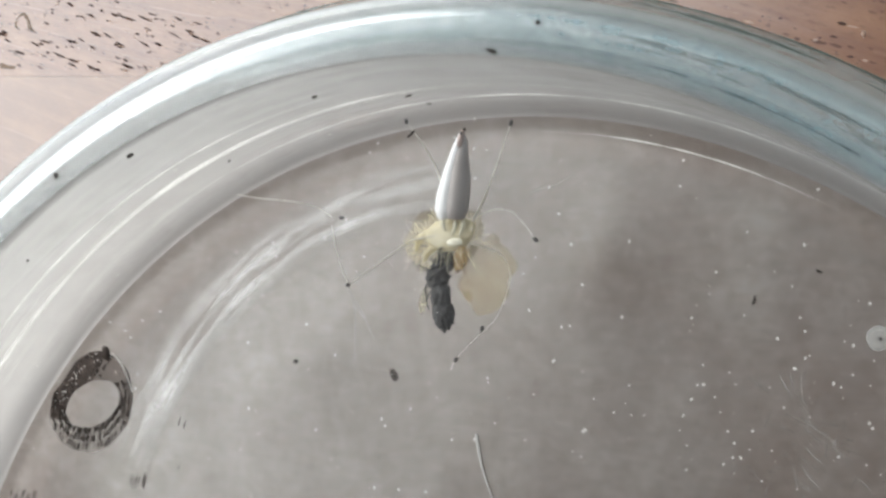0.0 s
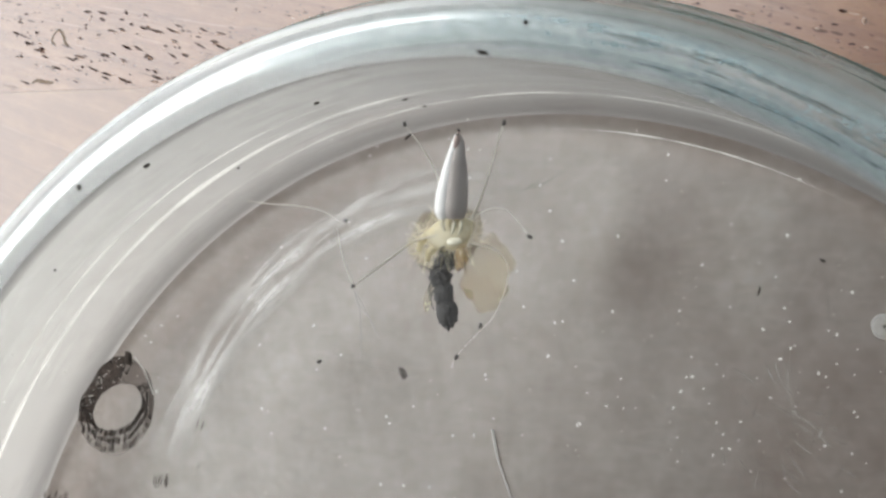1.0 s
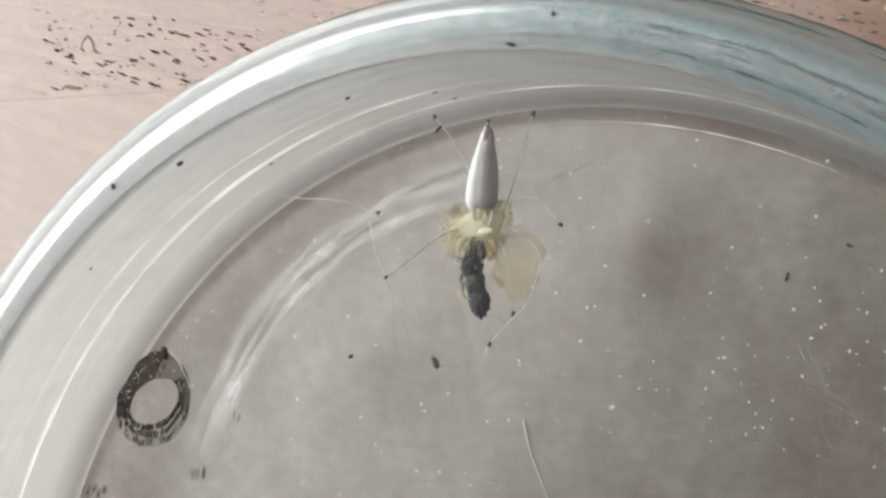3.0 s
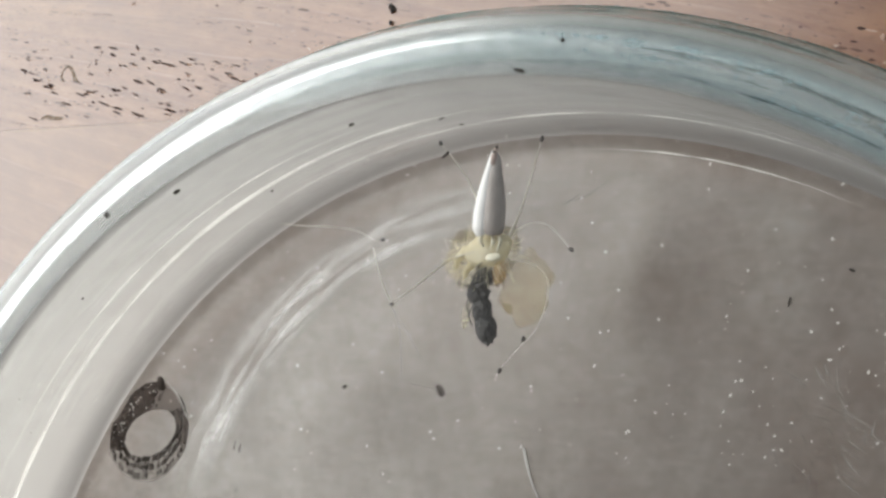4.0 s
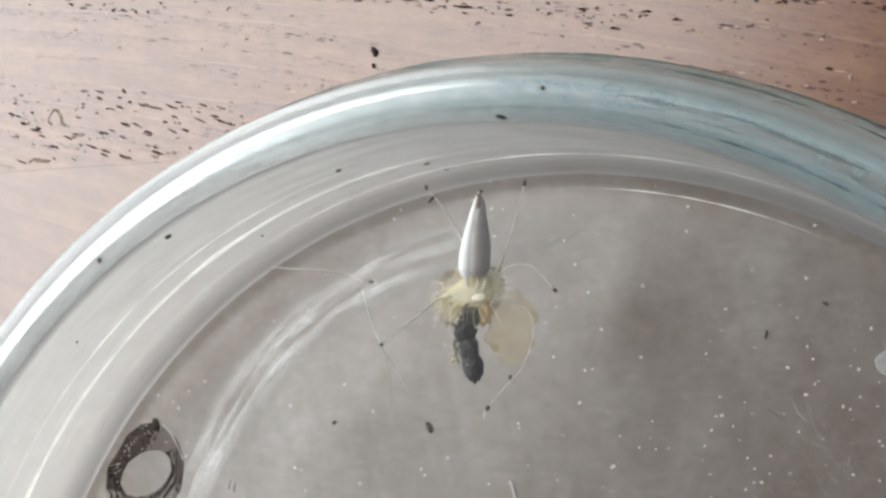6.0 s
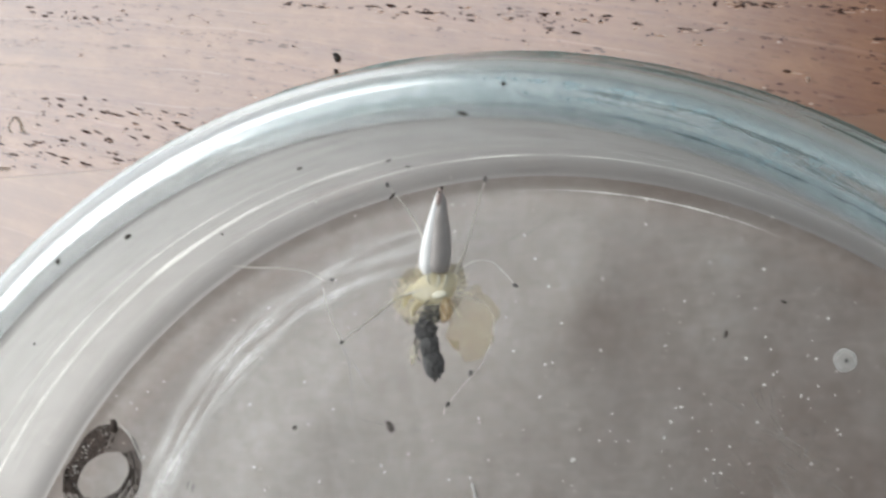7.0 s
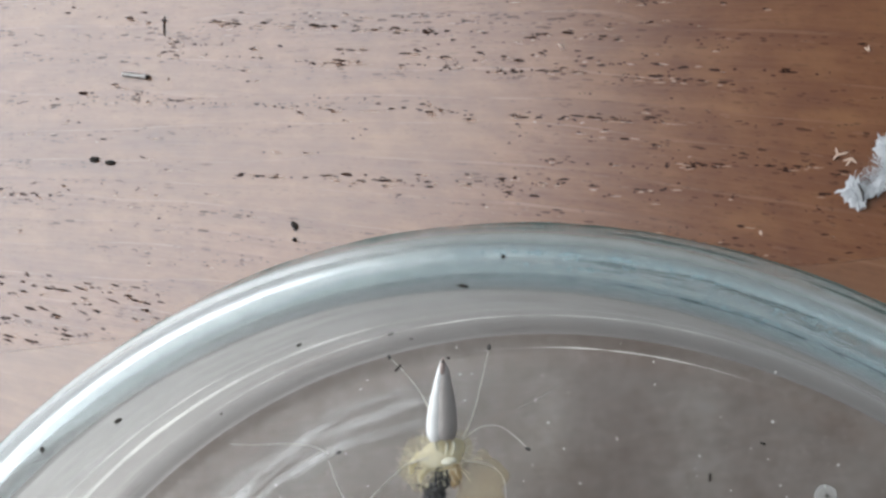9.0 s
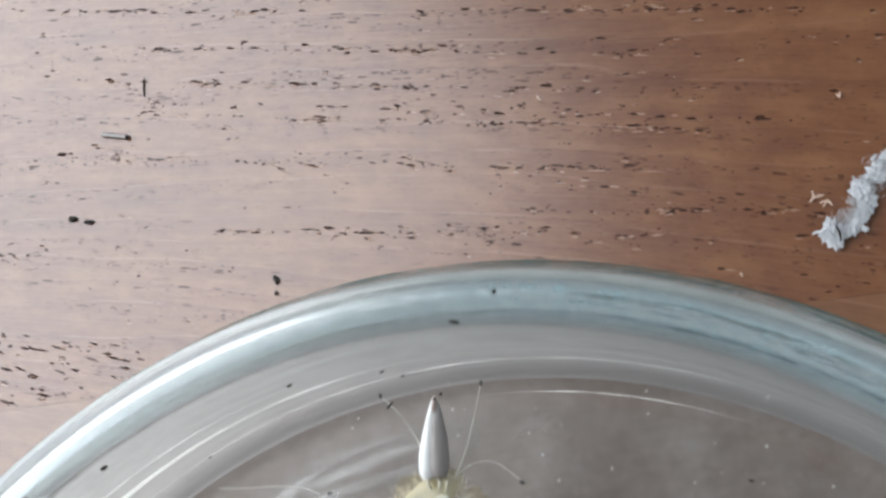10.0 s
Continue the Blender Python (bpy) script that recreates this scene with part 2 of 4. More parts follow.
def glass_material(name, tint, haze, rough, milk=(0.78, 0.82, 0.84), skin_ior=1.2, lightened=None, ior=1.46, lines=0.0, back_share=0.5):
    """The thick moulded wall: real refraction, a little milky."""
    k = Mat(name)
    v = k.coords()
    clear = k.n("ShaderNodeBsdfGlass", Color=(*tint, 1), Roughness=rough, IOR=ior)
    wave = k.noise(k.coords((1, 1, 3)), 120, 3)
    k.link(k.bump(wave, 0.12, 0.0006), clear.inputs["Normal"])
    milky = k.n("ShaderNodeBsdfDiffuse", Color=(*milk, 1))
    back = k.n("ShaderNodeBsdfTranslucent", Color=(*milk, 1))
    both = k.n("ShaderNodeMixShader", Fac=back_share)
    k.link(milky.outputs[0], both.inputs[1])
    k.link(back.outputs[0], both.inputs[2])
    top = k.n("ShaderNodeMixShader")
    amount = k.ramp(k.noise(v, 90, 4), (0.3, haze * 0.6), (0.7, haze * 1.4))
    if lines:
        sep = k.n("ShaderNodeSeparateXYZ")
        k.link(k.n("ShaderNodeTexCoord").outputs["Object"], sep.inputs[0])
        x, y, z = sep.outputs
        r = k.math("SQRT", k.math("ADD", k.math("MULTIPLY", x, x), k.math("MULTIPLY", y, y)))
        turned = k.n("ShaderNodeCombineXYZ")
        k.link(k.math("MULTIPLY", r, 800.0), turned.inputs[0])
        k.link(k.math("MULTIPLY", k.math("ARCTAN2", y, x), 1.6), turned.inputs[1])
        k.link(k.math("MULTIPLY", z, 420.0), turned.inputs[2])
        f = k.noise(turned.outputs[0], 1.0, 5, 0.6)
        amount = k.math("ADD", amount, k.ramp(f, (0.45, 0.0), (0.70, lines)))
    # A ring of milkier plastic puts the lit edge's brightness into the colour.
    if lightened:
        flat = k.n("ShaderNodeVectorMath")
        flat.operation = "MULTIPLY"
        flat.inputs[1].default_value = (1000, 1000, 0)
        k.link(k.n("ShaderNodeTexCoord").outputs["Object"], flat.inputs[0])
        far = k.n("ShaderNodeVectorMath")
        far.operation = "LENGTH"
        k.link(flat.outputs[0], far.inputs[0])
        inner, outer, more = lightened
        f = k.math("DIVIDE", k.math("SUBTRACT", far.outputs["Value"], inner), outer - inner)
        bright_band = k.ramp(f, (0.0, 0.0), (0.3, 1.0), (0.7, 1.0), (1.0, 0.0))
        milk_mix = k.ramp(k.noise(v, 260, 4, 0.6), (0.3, more * 0.75), (0.7, more))
        amount = k.math("ADD", amount, k.math("MULTIPLY", bright_band, milk_mix))
    k.link(amount, top.inputs[0])
    k.link(clear.outputs[0], top.inputs[1])
    k.link(both.outputs[0], top.inputs[2])
    sheen = k.n("ShaderNodeBsdfGlossy", Roughness=0.22)
    skin = k.n("ShaderNodeMixShader")
    k.link(k.n("ShaderNodeFresnel", IOR=skin_ior).outputs[0], skin.inputs[0])
    k.link(top.outputs[0], skin.inputs[1])
    k.link(sheen.outputs[0], skin.inputs[2])
    return k.surface(skin.outputs[0])


def frayed_arc_material(name, centre, radii, angles, wide, strength, tone, film=0.0):
    """Soft frayed streaks that run in an arc; radii and angles give where they begin, are full and end."""
    k = Mat(name)
    c = k.n("ShaderNodeTexCoord")
    sep = k.n("ShaderNodeSeparateXYZ")
    k.link(c.outputs["Object"], sep.inputs[0])
    x = k.math("SUBTRACT", k.math("MULTIPLY", sep.outputs[0], 1000.0), centre[0])
    y = k.math("SUBTRACT", k.math("MULTIPLY", sep.outputs[1], 1000.0), centre[1])
    r = k.math("SQRT", k.math("ADD", k.math("MULTIPLY", x, x), k.math("MULTIPLY", y, y)))
    a = k.math("MULTIPLY", k.math("ARCTAN2", y, x), 180 / math.pi)
    comb = k.n("ShaderNodeCombineXYZ")
    k.link(k.math("MULTIPLY", r, 1.0 / wide), comb.inputs[0])
    k.link(k.math("MULTIPLY", a, 0.055), comb.inputs[1])
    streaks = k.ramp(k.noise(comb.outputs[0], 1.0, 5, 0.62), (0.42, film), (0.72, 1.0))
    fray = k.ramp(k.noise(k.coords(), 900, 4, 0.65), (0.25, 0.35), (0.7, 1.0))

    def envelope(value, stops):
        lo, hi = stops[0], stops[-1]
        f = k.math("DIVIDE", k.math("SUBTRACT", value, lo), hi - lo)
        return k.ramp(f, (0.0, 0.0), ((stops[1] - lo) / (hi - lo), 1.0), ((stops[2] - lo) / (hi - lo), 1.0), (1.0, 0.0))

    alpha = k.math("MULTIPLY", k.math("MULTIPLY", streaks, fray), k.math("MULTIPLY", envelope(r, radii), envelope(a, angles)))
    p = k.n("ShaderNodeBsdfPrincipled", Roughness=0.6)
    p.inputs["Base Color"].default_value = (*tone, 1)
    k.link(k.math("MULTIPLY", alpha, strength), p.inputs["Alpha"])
    return k.surface(p.outputs["BSDF"])


# Whitish streaks along an arc across the dish bottom.
PALE_ARC = frayed_arc_material("pale_arc", (-1.9, 12.6), (29.2, 30.5, 32.1, 33.6), (86, 120, 150, 165), 0.75, 0.80, (0.88, 0.88, 0.88))
TEAL_FILM = frayed_arc_material("teal_film", (0, 0), (49.55, 50.4, 51.9, 52.9), (15, 38, 78, 104), 0.9, 0.72, (0.30, 0.44, 0.48), 0.55)
WOOD = wood_material("varnished_wood", 0.35, 0.0)
WOOD_PLAIN = wood_material("varnished_wood_plain", 0.05, 0.2)
WALL = plain("wall_paint", (0.24, 0.23, 0.215), (0.30, 0.29, 0.27), 6, 0.9)
FLOORING = plain("floor_paint", (0.26, 0.24, 0.22), (0.34, 0.31, 0.28), 9, 0.7)
LID_PLASTIC = hazy_material("lid_plastic", 0.006, (0.97, 0.975, 0.97), 0.5, 0.27, 0.15)
FLOOR_PLASTIC = hazy_material("dish_floor_plastic", 0.50, (0.92, 0.89, 0.87), 0.25, 0.30, 3.0, (0.365, 0.315, 0.288))
# Last bands: milk added where the rim's shoulder and the wall's foot catch light.
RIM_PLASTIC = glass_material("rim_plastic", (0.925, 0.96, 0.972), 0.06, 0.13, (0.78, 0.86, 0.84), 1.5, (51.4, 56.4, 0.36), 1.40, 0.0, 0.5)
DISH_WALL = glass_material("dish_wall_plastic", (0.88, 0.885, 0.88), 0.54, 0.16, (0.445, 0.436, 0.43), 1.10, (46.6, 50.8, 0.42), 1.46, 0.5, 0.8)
# Near-white milk: the ridge's glint is in its colour.
RIDGE_GLINT = glass_material("ridge_glint_plastic", (0.97, 0.98, 0.97), 0.88, 0.06, (0.94, 0.94, 0.92))
REFRACTION_LINE = glass_material("refraction_line_plastic", (0.55, 0.64, 0.62), 0.25, 0.10, (0.20, 0.24, 0.23))
WHITE_SPECK = plain("white_dust", (0.72, 0.70, 0.66), (0.86, 0.85, 0.82), 3000, 0.9, alpha=0.75)
WHITE_FIBRE = plain("white_fibre", (0.66, 0.65, 0.62), (0.80, 0.79, 0.77), 3000, 0.9, alpha=0.7)
DARK_CRUMB = plain("dark_crumb", (0.012, 0.011, 0.010), (0.05, 0.044, 0.038), 2500, 0.9)
STAIN = plain("dried_stain", (0.014, 0.011, 0.009), (0.050, 0.040, 0.034), 1500, 0.95)
STAIN_PALE = plain("thin_stain", (0.20, 0.18, 0.16), (0.36, 0.33, 0.30), 1500, 0.95, alpha=0.30)
STAIN_SMOOTH = plain("smooth_stain", (0.09, 0.072, 0.06), (0.20, 0.17, 0.15), 900, 0.95, alpha=0.55)
STAIN_DARK = plain("dense_stain", (0.030, 0.022, 0.018), (0.10, 0.078, 0.066), 1200, 0.95, alpha=0.84)
SPECK_GREY = plain("grey_speck", (0.40, 0.38, 0.35), (0.55, 0.53, 0.50), 1500, 0.7)
SILVER = plain("silvery_abdomen", (0.78, 0.78, 0.79), (0.90, 0.90, 0.91), 1200, 0.42, 0.1)
BROWN_BAND = flesh("abdomen_band", (0.40, 0.36, 0.35), (0.53, 0.49, 0.475), 1100, 0.3)
TIP = flesh("pinkish_tip", (0.44, 0.32, 0.29), (0.62, 0.50, 0.46), 1500, 0.3)
FUR = veil("pale_fringe", (0.80, 0.74, 0.52), (0.92, 0.87, 0.68), 1200, 0.3)
FUZZ = veil("pale_fuzz", (0.80, 0.69, 0.46), (0.92, 0.83, 0.62), 700, 0.23)
YELLOW = flesh("pale_yellow_skin", (0.84, 0.78, 0.58), (0.94, 0.90, 0.74), 700, 0.5)
AMBER = veil("translucent_limb", (0.66, 0.48, 0.17), (0.82, 0.66, 0.32), 900, 0.19)
AMBER_SOLID = veil("amber_jaw", (0.60, 0.40, 0.18), (0.78, 0.58, 0.31), 1100, 0.40)
CREAM = flesh("cream_face", (0.72, 0.68, 0.52), (0.84, 0.82, 0.70), 1500, 0.2)
LIMB = flesh("pale_limb", (0.60, 0.58, 0.52), (0.82, 0.80, 0.74), 1500)
LIMB_TIP = plain("black_joint", (0.010, 0.009, 0.009), (0.03, 0.027, 0.025), 2500, 0.5)
ANT = plain("black_ant_shell", (0.006, 0.006, 0.007), (0.028, 0.027, 0.030), 1600, 0.6, 0.6)
SILK = plain("silk", (0.62, 0.62, 0.60), (0.75, 0.75, 0.73), 2000, 0.4, alpha=0.5)
LINT = plain("lint", (0.56, 0.59, 0.62), (0.80, 0.82, 0.84), 900, 0.95, 0.4, alpha=0.6)
METAL = plain("dull_metal", (0.16, 0.155, 0.15), (0.34, 0.33, 0.32), 900, 0.4, metal=0.8)
SPLINTER = plain("pale_splinter", (0.50, 0.34, 0.24), (0.68, 0.52, 0.42), 900, 0.7)
PORE = plain("open_pore", (0.020, 0.009, 0.006), (0.042, 0.020, 0.014), 1500, 1.0)
FIBRE = plain("torn_fibre", (0.44, 0.25, 0.16), (0.60, 0.40, 0.29), 900, 1.0, alpha=0.5)
WORN_SPOT = plain("worn_spot", (0.20, 0.14, 0.09), (0.34, 0.26, 0.18), 1500, 0.9, alpha=0.55)
DIRT = plain("teal_dirt", (0.03, 0.07, 0.075), (0.10, 0.17, 0.18), 900, 0.6, alpha=0.30)
SCRATCH = veil("scratch", (0.66, 0.66, 0.66), (0.82, 0.82, 0.82), 800, 0.22)
DROPLET = plain("dried_droplet", (0.60, 0.61, 0.60), (0.76, 0.77, 0.76), 800, 0.5, alpha=0.26)


# ---- building helpers ----
def part(name, bm, material, parent=None, label="", smooth=True):
    """Links a bmesh as one mesh object under a thing or a part; sizes in it are millimetres."""
    bmesh.ops.scale(bm, vec=(MM, MM, MM), verts=bm.verts)
    return linked(name, bm, material, parent, label, smooth)


def linked(name, bm, material, parent=None, label="", smooth=True):
    me = bpy.data.meshes.new(name)
    bmesh.ops.recalc_face_normals(bm, faces=bm.faces)
    bm.to_mesh(me)
    bm.free()
    me.materials.append(material)
    for f in me.polygons:
        f.use_smooth = smooth
    if smooth:
        me.set_sharp_from_angle(angle=radians(50))
    ob = new(name, me)
    ob.parent = parent
    return tagged(ob, label)


def thing(name, label, category, group="", kind="", at=(0, 0, 0)):
    ob = new(name)
    ob.empty_display_size = 0.002
    ob.location = at
    return tagged(ob, label, category, group, kind)


def block(lo, hi, bevel=0.0):
    bm = bmesh.new()
    bmesh.ops.create_cube(bm, size=1)
    for v in bm.verts:
        v.co = Vector([l + (c + 0.5) * (h - l) for l, h, c in zip(lo, hi, v.co)])
    if bevel:
        bmesh.ops.bevel(bm, geom=bm.edges[:], offset=bevel, segments=2, affect="EDGES", profile=0.6)
    return bm


def revolve(profile, steps=192, closed=True):
    """A solid turned about z from (radius, height) points; a radius of 0 closes it on the axis."""
    bm = bmesh.new()
    rings = []
    for r, z in profile:
        if r < 1e-6:
            rings.append([bm.verts.new((0, 0, z))])
        else:
            rings.append([bm.verts.new((r * math.cos(a), r * math.sin(a), z)) for a in (i * math.tau / steps for i in range(steps))])
    pairs = list(zip(rings, rings[1:])) + ([(rings[-1], rings[0])] if closed else [])
    for a, b in pairs:
        for i in range(steps):
            j = (i + 1) % steps
            some = [a[i % len(a)], a[j % len(a)], b[j % len(b)], b[i % len(b)]]
            some = list(dict.fromkeys(some))
            if len(some) > 2:
                bm.faces.new(some)
    return bm


def arc(cx, cz, rx, rz, a0, a1, n=8):
    return [(cx + rx * math.cos(radians(a0 + (a1 - a0) * i / n)), cz + rz * math.sin(radians(a0 + (a1 - a0) * i / n))) for i in range(n + 1)]


def smooth_line(points, per=5):
    """A rounded line through the points."""
    pts = [Vector(p) for p in points]
    out = []
    for i in range(len(pts) - 1):
        a, b, c, d = pts[max(i - 1, 0)], pts[i], pts[i + 1], pts[min(i + 2, len(pts) - 1)]
        for s in range(per):
            u = s / per
            out.append(0.5 * (2 * b + (c - a) * u + (2 * a - 5 * b + 4 * c - d) * u * u + (3 * b - a - 3 * c + d) * u ** 3))
    return out + [pts[-1]]


def tube(points, radii, sides=8, per=5, rough=0.0, bm=None):
    """A tapered limb along a rounded line."""
    bm = bm or bmesh.new()
    line = smooth_line(points, per)
    n = len(line)
    rings = []
    for i, p in enumerate(line):
        way = (line[min(i + 1, n - 1)] - line[max(i - 1, 0)]).normalized()
        side = way.cross(Vector((0.1, 0.2, 1))).normalized()
        up = side.cross(way)
        u = i / (n - 1) * (len(radii) - 1)
        k = min(int(u), len(radii) - 2)
        r = radii[k] + (radii[k + 1] - radii[k]) * (u - k)
        rings.append([])
        for s in range(sides):
            a = s * math.tau / sides
            wob = 1 + rough * noise.noise(p * 3 + Vector((s, s * 2.1, 0)))
            rings[-1].append(bm.verts.new(p + (side * math.cos(a) + up * math.sin(a)) * r * wob))
    for a, b in zip(rings, rings[1:]):
        for s in range(sides):
            bm.faces.new((a[s], a[(s + 1) % sides], b[(s + 1) % sides], b[s]))
    bm.faces.new(rings[0])
    bm.faces.new(rings[-1])
    return bm


def lump(centre, size, turn=(0, 0, 0), rough=0.12, freq=1.6, seed=0, detail=3, bm=None):
    """An uneven rounded body."""
    bm = bm or bmesh.new()
    made = bmesh.ops.create_icosphere(bm, subdivisions=detail, radius=1)["verts"]
    m = Matrix.LocRotScale(Vector(centre), Euler([radians(a) for a in turn]), Vector(size))
    for v in made:
        d = 1 + rough * noise.noise(v.co * freq + Vector((seed * 7.3, seed * 3.1, seed)))
        v.co = m @ (v.co * d)
    return bm


# ---- the room ----
def room():
    def wall(name, label, *blocks):
        bm = bmesh.new()
        for lo, hi in blocks:
            me = bpy.data.meshes.new("piece")
            b = block(lo, hi)
            b.to_mesh(me)
            b.free()
            bm.from_mesh(me)
            bpy.data.meshes.remove(me)
        ob = linked(name, bm, FLOORING if name == "floor" else WALL, smooth=False)
        ob.matrix_world = TURNED
        tagged(ob, label, name.split("_")[0], kind="structure")

    plain_label = "plain pale painted surface"
    wall("wall_east", plain_label, ((1.9, -1.9, -0.75), (2.0, 1.9, 2.15)))
    wall("wall_south", plain_label, ((-0.72, -2.0, -0.75), (2.0, -1.9, 2.15)))
    holed = "plain wall with a wide window opening"
    wall("wall_west", holed, ((-0.72, -1.9, -0.75), (-0.62, -0.95, 2.15)), ((-0.72, 0.41, -0.75), (-0.62, 1.9, 2.15)),
         ((-0.72, -0.95, -0.75), (-0.62, 0.41, 0.02)), ((-0.72, -0.95, 1.57), (-0.62, 0.41, 2.15)))
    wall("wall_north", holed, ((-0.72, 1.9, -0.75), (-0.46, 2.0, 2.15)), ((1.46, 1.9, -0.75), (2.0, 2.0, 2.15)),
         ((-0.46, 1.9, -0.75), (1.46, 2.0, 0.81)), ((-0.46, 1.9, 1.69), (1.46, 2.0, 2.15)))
    wall("ceiling", "plain pale ceiling", ((-0.72, -2.0, 2.15), (2.0, 2.0, 2.25)))
    wall("floor", "plain dark floor", ((-0.72, -2.0, -0.85), (2.0, 2.0, -0.75)))


def table():
    top = thing("wooden_table", "reddish brown wooden table with open dark pores", "table")
    turn = radians(-1.8)
    for i in range(-4, 5):
        low, high = 0.0518 + i * 0.09, 0.0518 + (i + 1) * 0.09 - 0.00002
        plank = linked("plank", block((-0.37, low, -0.024), (0.68, high, 0)), WOOD_PLAIN if i == -1 else WOOD, top, smooth=False)
        plank.rotation_euler = (0, 0, turn)
    for x in (-0.31, 0.62):
        for y in (-0.25, 0.44):
            leg = linked("leg", block((x - 0.03, y - 0.03, -0.75), (x + 0.03, y + 0.03, -0.024), 0.004), WOOD, top, smooth=False)
            leg.rotation_euler = (0, 0, turn)
    return top


def flake(bm, x, y, ln, wide, turn, rng, z):
    """A flat ragged dash with six uneven corners."""
    c, d = math.cos(turn), math.sin(turn)
    rim = []
    for u, w in ((-1, rng.uniform(-0.4, 0.4)), (rng.uniform(-0.6, -0.2), -rng.uniform(0.5, 1)), (rng.uniform(0.1, 0.6), -rng.uniform(0.5, 1)),
                 (1, rng.uniform(-0.4, 0.4)), (rng.uniform(0.2, 0.6), rng.uniform(0.4, 1)), (rng.uniform(-0.6, -0.1), rng.uniform(0.5, 1))):
        px, py = u * ln / 2, w * wide / 2
        rim.append((x + px * c - py * d, y + px * d + py * c))
    low = [bm.verts.new((px, py, z - 0.02)) for px, py in rim]
    top = [bm.verts.new((px, py, z)) for px, py in rim]
    bm.faces.new(top)
    for i in range(6):
        bm.faces.new((low[i], low[(i + 1) % 6], top[(i + 1) % 6], top[i]))


def pores(top):
    """Dark open pores crowded in rows along the growth lines, with pale torn fibres beside them."""
    rng = random.Random(77)
    dark, pale = bmesh.new(), bmesh.new()

    def lean(s):
        return 0.19 + 0.06 * max(0.0, min(1.0, (s - 62) / 8))

    def one(x, s, big=1.0):
        # The grain bends askew near the lower edge of the plank.
        y = s - lean(s) * x
        if y < 52.3 - 0.031 * x or math.hypot(x, y) < 54.8:
            return
        near = max(0.0, min(1.0, (64 - y) / 8)) * (1 if x < -20 else 0.0)
        turn = -lean(s) - 0.16 * near + rng.gauss(0, 0.05)
        ln = big * (0.25 + 0.95 * rng.random() ** 2.2)
        flake(dark, x, y, ln, rng.uniform(0.15, 0.27) * min(1.15, 0.7 + 0.4 * ln), turn, rng, 0.012)
        while rng.random() < 0.35:
            flake(dark, x + rng.gauss(0, 0.5), y + rng.gauss(0, 0.14), ln * rng.uniform(0.3, 0.7), rng.uniform(0.10, 0.20), turn, rng, 0.010)
        if rng.random() < 0.42:
            flake(pale, x + rng.gauss(0.3, 0.5), y - rng.uniform(0.08, 0.28), rng.uniform(0.3, 1.0), rng.uniform(0.10, 0.20), turn, rng, 0.014)

    for s, spread, count, x0, x1 in ((57.6, 0.5, 16, 8, 40), (61.6, 0.22, 50, -20, 10), (61.0, 0.5, 26, -20, 40), (63.3, 0.22, 34, 6, 30), (59.6, 0.4, 20, -48, -28), (64.8, 0.6, 18, -40, 40), (67.2, 0.14, 58, -32, 14),
                                     (67.7, 0.6, 26, -46, 40), (71.1, 0.14, 58, -30, 22), (72.1, 0.2, 48, -28, 30), (74.2, 0.14, 50, -34, 14), (75.0, 0.6, 16, -40, 40),
                                     (77.5, 0.15, 60, -34, 22), (78.4, 0.6, 18, -40, 40), (81.3, 0.16, 66, -44, 30), (82.6, 0.8, 22, -44, 40), (85.4, 0.2, 50, -44, 36), (89.5, 0.5, 44, -44, 40), (55.6, 0.25, 20, 22, 40)):
        middle = [rng.uniform(x0, x1) for i in range(max(4, count // 6))]
        for i in range(count):
            x = rng.gauss(rng.choice(middle), 3.5) if rng.random() < 0.4 else rng.uniform(x0, x1)
            one(x, s + rng.gauss(0, spread))
    for i in range(130):  # the crowd beside the dish
        one(rng.uniform(-56, -27), rng.uniform(43.5, 52.0), 1.5)
    for i in range(150):
        one(rng.uniform(-56, 42), rng.uniform(50, 94), 0.7)
    for s in (67.0, 71.0, 74.0, 77.3, 81.0):  # torn streaks along the growth lines
        for i in range(3):
            x = rng.uniform(-22, 18)
            flake(pale, x, s - lean(s) * x, rng.uniform(1.2, 3.2), 0.11, -lean(s), rng, 0.013)
    for name, bm, material, label in (("pore_filling", dark, PORE, "dark open pores in rows"), ("torn_fibre", pale, FIBRE, "pale torn wood fibres")):
        tagged(part(name, bm, material, top, label, False), kind="stuff")


room()
pores(table())


# ---- the dish ----
def uneven_ring(radius, height, size, middle, wide, least=0.02):
    """A fine line of plastic round the dish, clear within a stretch about the angle middle and faint elsewhere."""
    bm = revolve(arc(radius, height, size, size, 0, 324, 9), 288)
    for v in bm.verts:
        way = Vector((v.co.x, v.co.y, 0)).normalized()
        core = way * radius + Vector((0, 0, height))
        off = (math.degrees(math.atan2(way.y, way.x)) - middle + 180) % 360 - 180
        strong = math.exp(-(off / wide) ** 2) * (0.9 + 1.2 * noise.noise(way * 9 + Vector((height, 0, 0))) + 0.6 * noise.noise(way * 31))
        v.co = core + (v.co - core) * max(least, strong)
    return bm


def rim_height(r):
    """The height of the lid's top at the distance r from its middle."""
    if r <= 49.5:
        return 17.68
    if r < 50.96:
        return 17.68 + (r - 49.5) * 0.23
    return 14.45 + math.sqrt(max(0.0, 3.6 ** 2 - (r - 51.4) ** 2))


